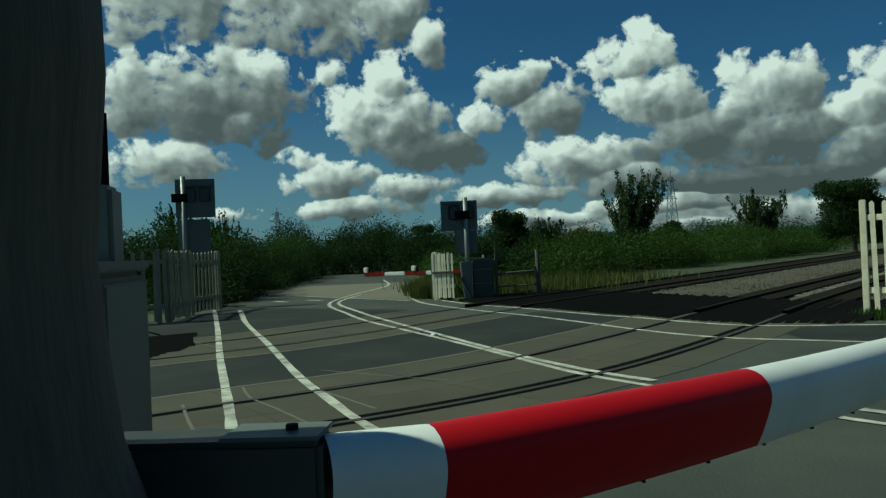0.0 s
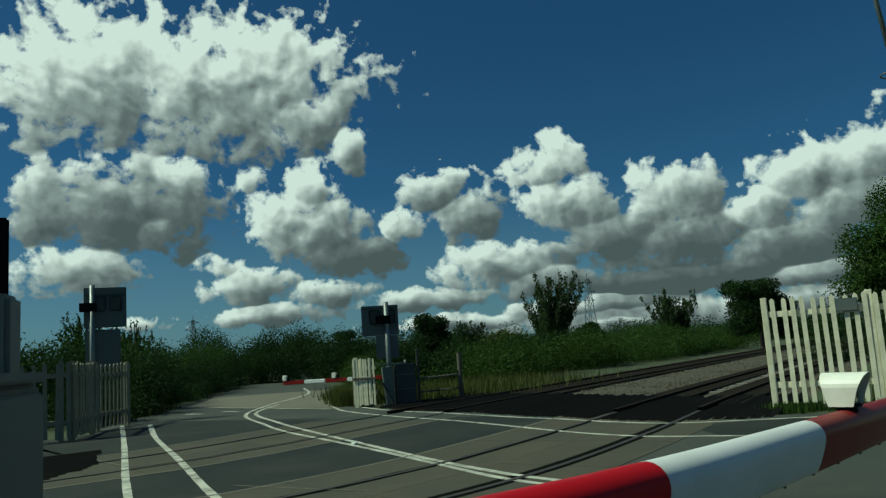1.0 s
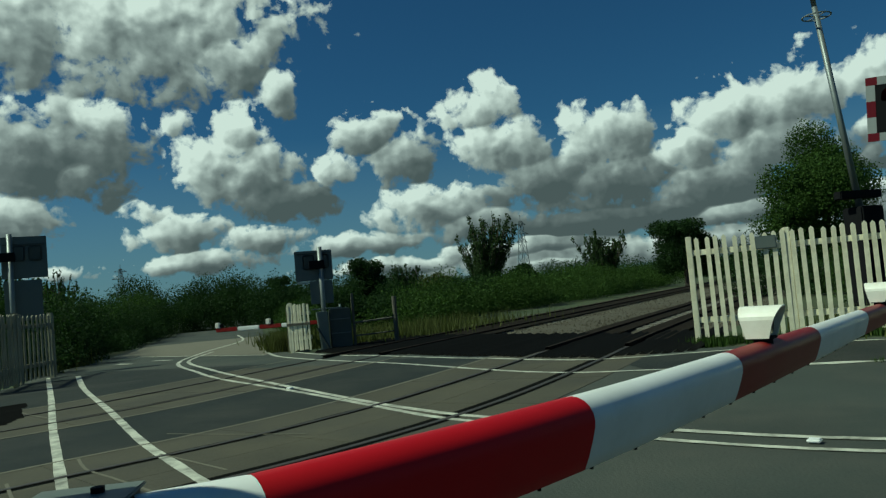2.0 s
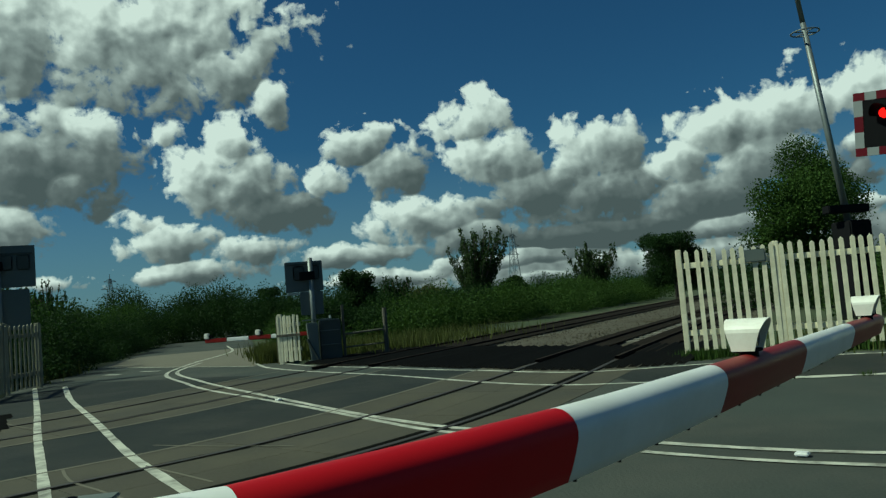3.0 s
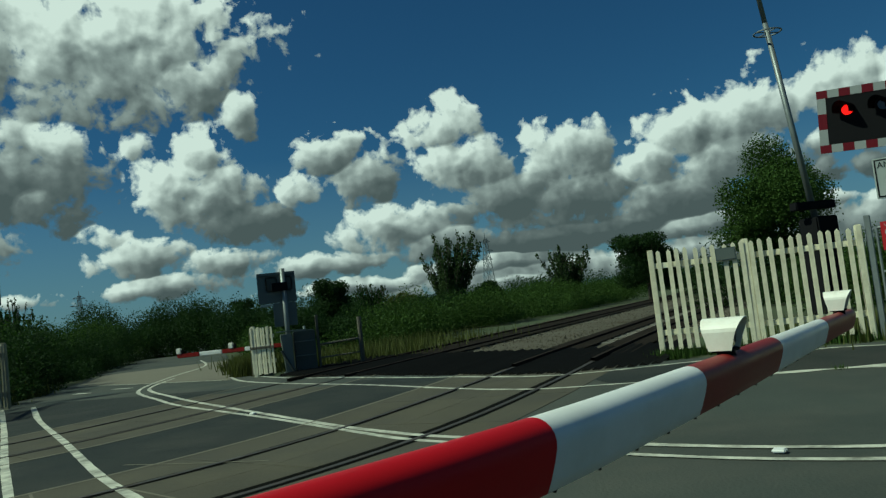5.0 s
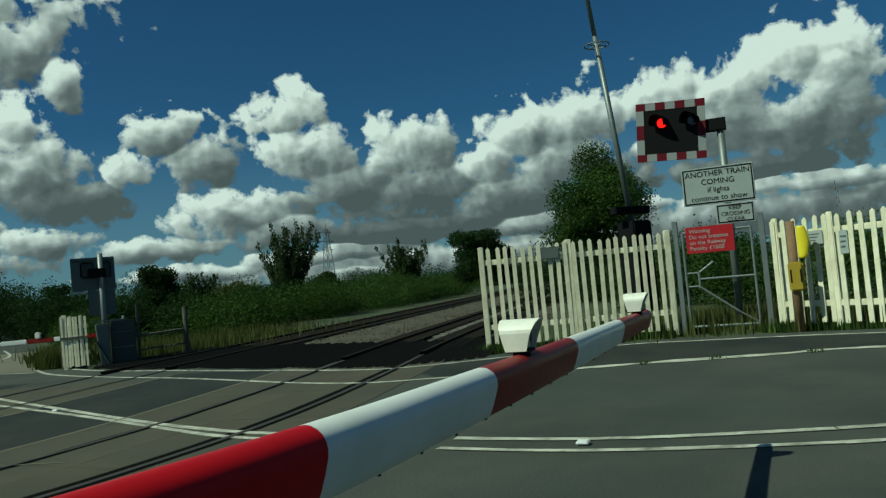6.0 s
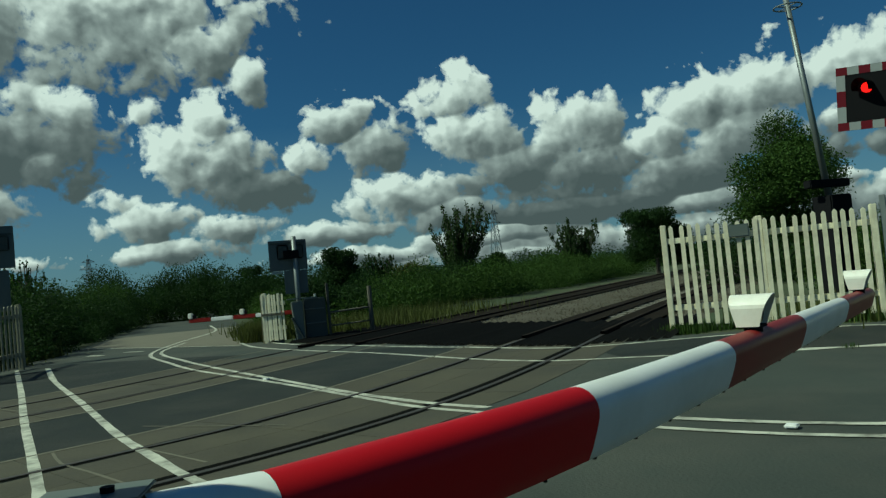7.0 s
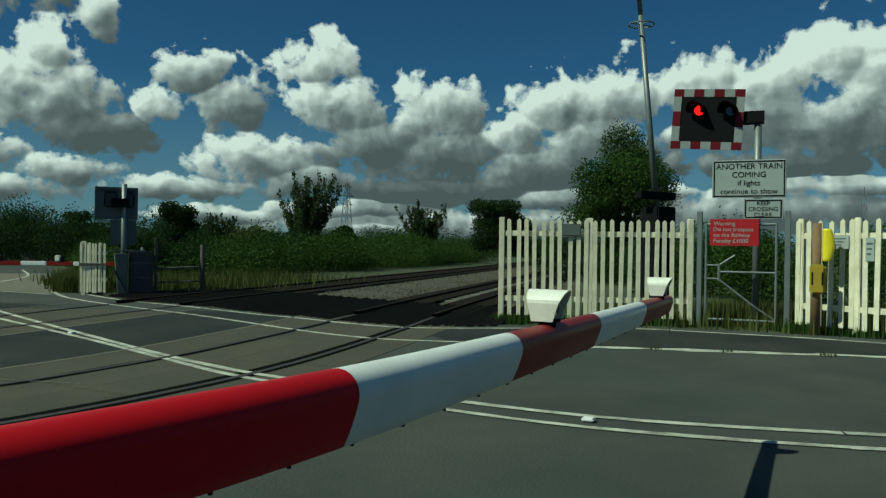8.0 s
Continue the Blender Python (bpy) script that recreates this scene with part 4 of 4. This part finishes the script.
def notice(x, y, z, w, h, label):
    n = thing("notice", label, "sign", pose(x, y, z, 0, 0, math.degrees(math.atan2(-4.04, 0.68))))
    part("plate", boxes((-w / 2, w / 2, -0.075, -0.062, 0, h), bevel=0.003), SIGN_WHITE, n)
    for k in range(3):
        part("bar", boxes((-w * 0.36, w * (0.36 - 0.1 * k), -0.078, -0.0755, h * (0.70 - 0.22 * k), h * (0.78 - 0.22 * k))), SIGN_GREY, n, "grey line of writing")


notice(10.88, 8.28, 1.30, 0.34, 0.22, "small white notice with grey lines on the fence")
notice(10.96, 7.80, 1.12, 0.13, 0.36, "narrow white notice with grey lines on the fence")


def mast():
    g = thing("lamp_mast", "tall grey steel mast with a ring bracket", "mast", pose(12.5, 14.38, -0.05))
    part("shaft", rods(((0, 0, 2.3), (-0.33, 0.28, 6.9), 0.075, 0.06), ((-0.33, 0.28, 6.9), (-0.70, 0.58, 12.0), 0.055, 0.04)), GREY_STEEL, g, "tapered galvanised shaft", True)
    bm = bmesh.new()
    for i in range(16):
        a, b = i * math.pi / 8, (i + 1) * math.pi / 8
        rod(bm, (0.30 * math.cos(a), 0.30 * math.sin(a), 6.68), (0.30 * math.cos(b), 0.30 * math.sin(b), 6.68), 0.018, seg=6)
    rod(bm, (-0.3, 0, 6.68), (0.3, 0, 6.68), 0.015, seg=6)
    rod(bm, (0, -0.3, 6.68), (0, 0.3, 6.68), 0.015, seg=6)
    bmesh.ops.translate(bm, verts=bm.verts, vec=(-0.315, 0.265, 0))
    part("ring", bm, GREY_STEEL, g, "ring bracket")
    part("crossarm", boxes((-0.55, 0.50, -0.12, 0.12, 2.50, 2.68), bevel=0.02), BLACK, g, "black hinge bracket")
    part("cabinet", boxes((-0.22, 0.34, -0.3, 0.3, 0.0, 2.32), bevel=0.03), BLACK, g, "dark base cabinet")


mast()

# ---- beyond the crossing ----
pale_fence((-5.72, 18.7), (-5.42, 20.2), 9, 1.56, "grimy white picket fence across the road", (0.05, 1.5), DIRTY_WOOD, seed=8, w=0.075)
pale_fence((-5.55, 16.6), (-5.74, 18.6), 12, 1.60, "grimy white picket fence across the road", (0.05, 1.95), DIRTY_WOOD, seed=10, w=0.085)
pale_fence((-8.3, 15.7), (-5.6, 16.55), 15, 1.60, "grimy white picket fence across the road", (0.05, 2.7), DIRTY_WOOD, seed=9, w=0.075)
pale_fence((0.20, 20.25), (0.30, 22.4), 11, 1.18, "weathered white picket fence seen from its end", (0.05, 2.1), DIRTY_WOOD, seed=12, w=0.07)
far_fence = pale_fence((0.21, 20.16), (0.69, 20.0), 9, 1.28, "weathered white picket fence end panel", (0.03,), WHITE_WOOD, seed=14, w=0.05)
part("strap", boxes((-0.05, 0.56, -0.085, -0.06, 0.73, 0.79), bevel=0.005), OLD_WOOD, far_fence, "dark cross rail")


def cabinets():
    c = thing("relay_cabinet", "dark grey equipment cabinet with pale shelf edges", "equipment cabinet", pose(1.22, 20.15, -0.03))
    part("body", boxes((0.0, 0.54, -0.2, 0.3, 0.0, 1.05), bevel=0.02), DARK_GREY, c)
    for z in (0.42, 0.78, 1.05):
        part("ledge", boxes((0.01, 0.50, -0.24, -0.2, z, z + 0.022)), CABINET, c, "pale ledge")
    part("lid", boxes((-0.42, 0.34, -0.10, 0.1, 1.07, 1.10)), CABINET, c, "thin pale top rail")
    part("knob", rods(((0.30, 0, 1.10), (0.30, 0, 1.17), 0.03)), SIGN_WHITE, c, "small white knob")
    d = thing("barrier_machine", "pale grey barrier machine beside the cabinet", "barrier machine", pose(1.04, 19.95, -0.03))
    bm = bmesh.new()
    box(bm, -0.15, 0.13, -0.2, 0.35, 0, 1.02, bevel=0.02)
    for v in bm.verts:
        if v.co.z < 0.5 and v.co.x < 0:
            v.co.x += 0.08
    part("cabinet", bm, CABINET, d)
    part("arm", rods(((-0.16, -0.22, 0.62), (0.12, -0.22, 0.05), 0.03)), DARK_GREY, d)
    q = thing("cabinet_post", "thin dark post beside the cabinet", "post", pose(1.84, 20.1, -0.03))
    part("post", boxes((-0.035, 0.035, -0.035, 0.035, 0, 1.42), bevel=0.008), OLD_WOOD, q)
    r = thing("fence_post", "thin dark timber post by the track", "post", pose(2.98, 20.4, -0.03))
    part("post", rods(((0, 0, 0), (0, 0, 1.25), 0.06)), OLD_WOOD, r)
    w = thing("wire_rail", "dark rail between the cabinet and the post", "rail")
    part("rail", rods(((1.84, 20.1, 0.62), (2.98, 20.4, 0.66), 0.028)), OLD_WOOD, w)
    part("rail", rods(((1.84, 20.1, 0.28), (2.98, 20.4, 0.30), 0.02)), OLD_WOOD, w)


cabinets()


def far_barrier(x, y, turn, L, label):
    f = thing("barrier_boom", label, "barrier", pose(x, y, 0.72, 0, 0, turn), "level crossing barriers")
    for i in range(5):
        red = i % 2 == 0
        part("band", boxes((-i * L - L + 0.005, -i * L, -0.03, 0.03, -0.06, 0.05), bevel=0.018), RED_FADED if red else WHITE_BOOM, f, "red length" if red else "white length")
    for s in (0.12, 2.45):
        lamp = part("lamp_hood", boxes((-(5 - s) * L - 0.08, -(5 - s) * L + 0.05, -0.05, 0.05, 0.05, 0.20), bevel=0.02), HOOD, f, "cream lamp hood")
        part("lamp_lens", boxes((-(5 - s) * L + 0.05, -(5 - s) * L + 0.12, -0.04, 0.04, 0.05, 0.16), bevel=0.015), BLACK, lamp, "black lamp front")
    return f


far_barrier(1.15, 20.45, -22.0, 0.62, "lowered red and white barrier boom across the road beyond")

# ---- trees and plants ----


def leaf_cloud(name, blobs, count, size, seed, mat, parent=None, up=0.0):
    """Many small folded leaves scattered through ellipsoids (x, y, z, rx, ry, rz), denser near their skins."""
    rng = np.random.default_rng(seed)
    b = np.array(blobs, float)
    vol = (b[:, 3] * b[:, 4] * b[:, 5]) ** 0.67
    pick = rng.choice(len(b), count, p=vol / vol.sum())
    u = rng.standard_normal((count, 3))
    u /= np.linalg.norm(u, axis=1)[:, None]
    r = rng.random(count) ** 0.40 * (1 + 0.09 * rng.standard_normal(count))
    c = b[pick, :3] + u * r[:, None] * b[pick, 3:]
    c[:, 2] = np.maximum(c[:, 2], 0.02)
    a = rng.standard_normal((count, 3))
    a[:, 2] += up * 2
    a /= np.linalg.norm(a, axis=1)[:, None]
    t = np.cross(a, rng.standard_normal((count, 3)))
    t /= np.linalg.norm(t, axis=1)[:, None]
    s = size * rng.uniform(0.5, 1.4, count)[:, None]
    verts = np.stack([c - a * s, c + t * s * 0.55 + a * s * 0.1, c + a * s, c - t * s * 0.55 + a * s * 0.1], 1).reshape(-1, 3)
    me = bpy.data.meshes.new(name)
    me.vertices.add(4 * count)
    me.vertices.foreach_set("co", verts.ravel())
    me.loops.add(4 * count)
    me.loops.foreach_set("vertex_index", np.arange(4 * count))
    me.polygons.add(count)
    me.polygons.foreach_set("loop_start", np.arange(0, 4 * count, 4))
    me.update(calc_edges=True)
    me.validate()
    me.materials.append(mat)
    ob = new(name, me)
    if parent:
        ob.parent = parent
    return ob


def polar(az, d):
    """A place at a bearing in degrees (clockwise from ahead) and a distance."""
    return d * math.sin(radians(az)), d * math.cos(radians(az))


def tree(az, d, height, spread, seed, label, mat=LEAF, leaves=5000, size=0.16, style="round", lean=0.0):
    x, y = polar(az, d)
    g = thing("tree", label, "tree", pose(x, y, -0.06), "trees round the crossing")
    rng = random.Random(seed)
    limbs = bmesh.new()
    trunk_h = height * (0.30 if style == "round" else 0.12)
    rod(limbs, (0, 0, 0), (lean * 0.3, 0, trunk_h), 0.05 * height ** 0.8, 0.035 * height ** 0.8, 8)
    blobs = []
    n = 13 if style == "round" else 54
    for i in range(n):
        a = rng.random() * 6.28
        if style == "round":
            k = rng.random() ** 0.5 * 0.62
            z = height * rng.uniform(0.22, 0.86)
            w = spread / 2 * (1 - 0.55 * abs(z / height - 0.5))
            e = Vector((k * spread / 2 * math.cos(a) + lean * z / height, k * spread / 2 * math.sin(a), z))
            blobs.append((*e, w * rng.uniform(0.30, 0.5), w * rng.uniform(0.30, 0.5), height * rng.uniform(0.09, 0.16)))
        else:
            k = rng.uniform(0.2, 1.0)
            z = height * rng.triangular(0.40, 1.0, 0.80)
            e = Vector((k * spread / 2 * math.cos(a) * (0.5 + 0.6 * z / height) + lean * z / height, k * spread / 2 * math.sin(a), z))
            for q in (0.22, 0.42, 0.62, 0.82, 1.0):
                c = Vector((lean * 0.2, 0, trunk_h)).lerp(e, q)
                blobs.append((*c, spread * 0.060 * (1.9 - 1.3 * q), spread * 0.060 * (1.9 - 1.3 * q), height * 0.075))
        rod(limbs, (lean * 0.3, 0, trunk_h * rng.uniform(0.6, 1)), e, 0.014 * height ** 0.8, 0.006 * height ** 0.8, 5)
    if style == "round":
        blobs.append((lean * 0.5, 0, height * 0.5, spread * 0.36, spread * 0.36, height * 0.30))
    part("trunk", limbs, BARK, g, "brown bark")
    leaf_cloud("crown", blobs, int(leaves * 1.9), size * 0.62, seed, mat, g, 0.0 if style == "round" else 0.9)
    return g


tree(39.0, 44, 8.7, 7.6, 1, "large round green tree behind the fence", LEAF, 34000, 0.105)
tree(29.8, 62, 5.5, 6.2, 2, "broad dark green tree beside the railway", LEAF_DARK, 20000, 0.12)
tree(24.0, 58, 4.7, 3.9, 3, "upright grey-green tree beside the railway", LEAF_SILVER, 12000, 0.12, "spiky")
tree(15.1, 54, 6.2, 4.6, 4, "tall windblown grey-green willow beside the railway", LEAF_SILVER, 18000, 0.12, "spiky", 0.7)
tree(18.3, 60, 2.9, 3.8, 5, "low round dark bush beside the railway", LEAF_DARK, 8800, 0.11)
tree(6.4, 47, 3.9, 3.6, 6, "round dark green tree beyond the cabinets", LEAF_DARK, 14300, 0.11)
tree(9.5, 50, 3.3, 2.4, 7, "ragged dark tree beyond the cabinets", LEAF_DARK, 5720, 0.11, "spiky")
tree(0.2, 60, 3.7, 3.6, 8, "dark green tree behind the signal", LEAF_DARK, 9900, 0.11)
tree(-3.4, 62, 3.7, 4.2, 9, "dark green tree beside the road", LEAF_DARK, 8800, 0.11)
tree(-14.4, 48, 4.2, 2.2, 10, "slim ragged dark tree behind the fence", LEAF_DARK, 5280, 0.11, "spiky")
tree(-17.6, 40, 4.4, 2.4, 12, "ragged dark tree behind the fence", LEAF_DARK, 5720, 0.11, "spiky")
tree(11.8, 56, 2.8, 3.4, 13, "low brownish bush beside the railway", LEAF_DRY, 4840, 0.11)
tree(21.6, 64, 2.4, 4.2, 14, "low green bush beside the railway", LEAF, 6600, 0.11)


def hedge(name, path, height, width, count, size, seed, mat, label, step=1.6):
    line = smooth_line(path, step)
    rng = random.Random(seed)
    blobs = []
    for x, y in line:
        for _ in range(3):
            h = height * rng.choice((0.22, 0.30, 0.38, 0.46, 0.54, 0.62))
            blobs.append((x + rng.uniform(-1, 1) * width * 0.4, y + rng.uniform(-1, 1) * width * 0.4, h * rng.uniform(0.6, 1.0), width * rng.uniform(0.28, 0.5), width * rng.uniform(0.28, 0.5), h))
    return tagged(leaf_cloud(name, blobs, int(count * 1.7), size * 0.66, seed, mat), label, "bushes", kind="stuff")


hedge("hedge", [(-7.2, 21.6), (-7.0, 25), (-6.9, 30), (-7.0, 36), (-7.2, 46)], 1.9, 2.2, 46000, 0.06, 21, LEAF_DARK, "thick dark bramble hedge along the road")
hedge("hedge", [(-12.5, 20), (-10, 26), (-9.2, 34), (-8.5, 44), (-7.5, 56)], 2.7, 3.0, 40000, 0.075, 22, LEAF, "green hedge behind the brambles")
hedge("hedge", [polar(-24, 26), polar(-18, 28), polar(-15, 30)], 2.5, 3.0, 16000, 0.075, 30, LEAF_DARK, "thick dark hedge behind the fence")
hedge("scrub", [on_track([S_RIGHT_FAR + 14], FAR_RAIL + 8.0)[0], on_track([S_RIGHT_FAR + 26], FAR_RAIL + 7.0)[0], on_track([S_RIGHT_FAR + 60], FAR_RAIL + 7)[0]], 2.0, 4.0, 75000, 0.075, 23, LEAF, "rough green scrub beside the railway")
hedge("scrub", [polar(5.0, 33), polar(8, 35), polar(11, 37), polar(14, 40)], 1.8, 3.0, 40000, 0.075, 24, LEAF_DARK, "dark scrub behind the cabinets")
hedge("scrub", [polar(43.5, 23), polar(48, 22), polar(54, 21), polar(64, 19)], 2.1, 2.4, 30000, 0.055, 25, LEAF, "tall green weeds and brambles behind the fence")
hedge("scrub", [polar(36, 32), polar(41, 30), polar(46, 29)], 2.2, 3.0, 16000, 0.075, 26, LEAF_DARK, "dark bushes behind the mast")
hedge("hedge", [(-9, 54), (-5, 54), (-2.4, 52), (0.5, 48), (3, 44)], 3.3, 3.0, 34000, 0.085, 33, LEAF_DARK, "dark bushes where the road bends away")
hedge("scrub", [(0.6, 26), (0.9, 31), (0.7, 38), (0.2, 45)], 1.3, 1.3, 16000, 0.06, 34, LEAF, "low green scrub on the road verge")
hedge("far_wood", [polar(-30, 90), polar(-20, 98), polar(-10, 104), polar(0, 108), polar(10, 112)], 5.2, 7.5, 80000, 0.17, 27, LEAF_DARK, "long dark line of far trees", 4.0)
hedge("far_wood", [polar(8, 105), polar(20, 112), polar(30, 118), polar(44, 90), polar(58, 80)], 2.9, 7.0, 60000, 0.17, 28, LEAF_DARK, "dark far line of trees beyond the railway", 4.0)
hedge("far_wood", [polar(-40, 230), polar(-14, 240), polar(0, 250), polar(14, 260), polar(35, 250)], 7.5, 16, 40000, 0.45, 29, LEAF_DARK, "distant wooded rise", 9.0)


def grass_tufts(name, centres, count, h, seed, mat, label):
    rng = np.random.default_rng(seed)
    c = np.array(centres, float)
    p = c[rng.integers(0, len(c), count)]
    x, y = p[:, 0] + rng.normal(0, p[:, 2]), p[:, 1] + rng.normal(0, p[:, 2])
    verts, faces = [], []
    for i in range(count):
        hh, a = h * rng.uniform(0.4, 1.3), rng.random() * 6.28
        w, l = 0.012 + 0.012 * h, rng.uniform(-0.35, 0.35) * hh
        b = len(verts)
        verts += [(x[i] - w * math.cos(a), y[i] - w * math.sin(a), -0.05), (x[i] + w * math.cos(a), y[i] + w * math.sin(a), -0.05), (x[i] + l, y[i] + l * 0.6, hh)]
        faces.append((b, b + 1, b + 2))
    return tagged(raw(name, verts, faces, mat), label, "grass", kind="stuff")


line_pts = [(x, y, 0.10) for x, y in np.linspace(FA, FB, 14)] + [(6.9, 11.6, 0.16)] * 4 + [(10.6, 8.8, 0.14)] * 4 + [(x, y, 0.10) for x, y in np.linspace((10.7, 8.8), (11.4, 5.0), 10)]
grass_tufts("grass_tufts", line_pts, 3200, 0.11, 31, LEAF, "green grass tufts along the fence foot")
grass_tufts("grass_tufts", [(x, y, 1.0) for x, y in np.linspace((10.6, 11.4), (14.0, 8), 8)], 6000, 0.30, 32, LEAF_DRY, "long grass behind the gate")
grass_tufts("grass_tufts", [(0.0, 21.4, 0.18), (0.0, 23, 0.25), (0.1, 25, 0.35), (0.6, 27, 0.6), (1.6, 22.5, 0.6), (2.6, 22.6, 0.8), (4, 23.4, 1.0), (6, 26.5, 1.3), (-6.4, 21.6, 0.3), (-6.2, 24.5, 0.3)], 9000, 0.42, 33, LEAF_DRY, "long dry grass beyond the crossing")
grass_tufts("grass_tufts", [(8.2, 6.42, 0.05), (7.3, 7.1, 0.05), (6.6, 7.6, 0.05), (9.2, 5.5, 0.05), (10.2, 4.2, 0.05)], 260, 0.05, 34, LEAF, "small weeds along the road edge line")

# ---- distance ----


def pylon(az, d, h, label):
    x, y = polar(az, d)
    g = thing("pylon", label, "pylon", pose(x, y, 0, 0, 0, 35), "electricity pylons")
    bm = bmesh.new()
    t = 0.09 + d * 0.0002
    w0, w1 = h * 0.075, h * 0.018
    for sx in (-1, 1):
        for sy in (-1, 1):
            rod(bm, (sx * w0, sy * w0, 0), (sx * w1, sy * w1, h * 0.92), t, seg=4)
    for i in range(9):
        z0, z1 = h * 0.92 * i / 9, h * 0.92 * (i + 1) / 9
        a, b = w0 + (w1 - w0) * i / 9, w0 + (w1 - w0) * (i + 1) / 9
        for s in (-1, 1):
            rod(bm, (-a, s * a, z0), (b, s * b, z1), t * 0.7, seg=4)
            rod(bm, (a, s * a, z0), (-b, s * b, z1), t * 0.7, seg=4)
    rod(bm, (0, 0, h * 0.9), (0, 0, h), t, seg=4)
    part("lattice", bm, PYLON, g, "steel lattice")
    for z, w in ((0.62, 0.13), (0.74, 0.16), (0.87, 0.11)):
        part("crossarm", rods(((-w * h, 0, z * h), (w * h, 0, z * h), t), ((-w * h, 0, z * h), (0, 0, (z + 0.05) * h), t * 0.7), ((w * h, 0, z * h), (0, 0, (z + 0.05) * h), t * 0.7), seg=4), PYLON, g, "cross arm")


pylon(18.4, 380, 35, "grey steel lattice electricity pylon in the distance")
pylon(-10.4, 620, 42, "grey steel lattice electricity pylon far away")
pylon(54.3, 500, 39, "grey steel lattice electricity pylon far away")


# far ridge; its haze is only the material's blue-grey
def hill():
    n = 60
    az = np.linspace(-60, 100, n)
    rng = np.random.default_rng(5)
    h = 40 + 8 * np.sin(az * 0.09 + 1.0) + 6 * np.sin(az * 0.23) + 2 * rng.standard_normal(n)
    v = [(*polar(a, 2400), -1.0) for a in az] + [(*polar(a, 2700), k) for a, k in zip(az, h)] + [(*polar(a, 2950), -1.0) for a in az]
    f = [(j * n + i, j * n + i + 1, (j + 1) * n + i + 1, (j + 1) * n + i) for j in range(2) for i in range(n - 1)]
    return tagged(raw("distant_hill", v, f, HILL), "hills on the horizon, coloured blue-grey for haze", "hill", kind="structure")


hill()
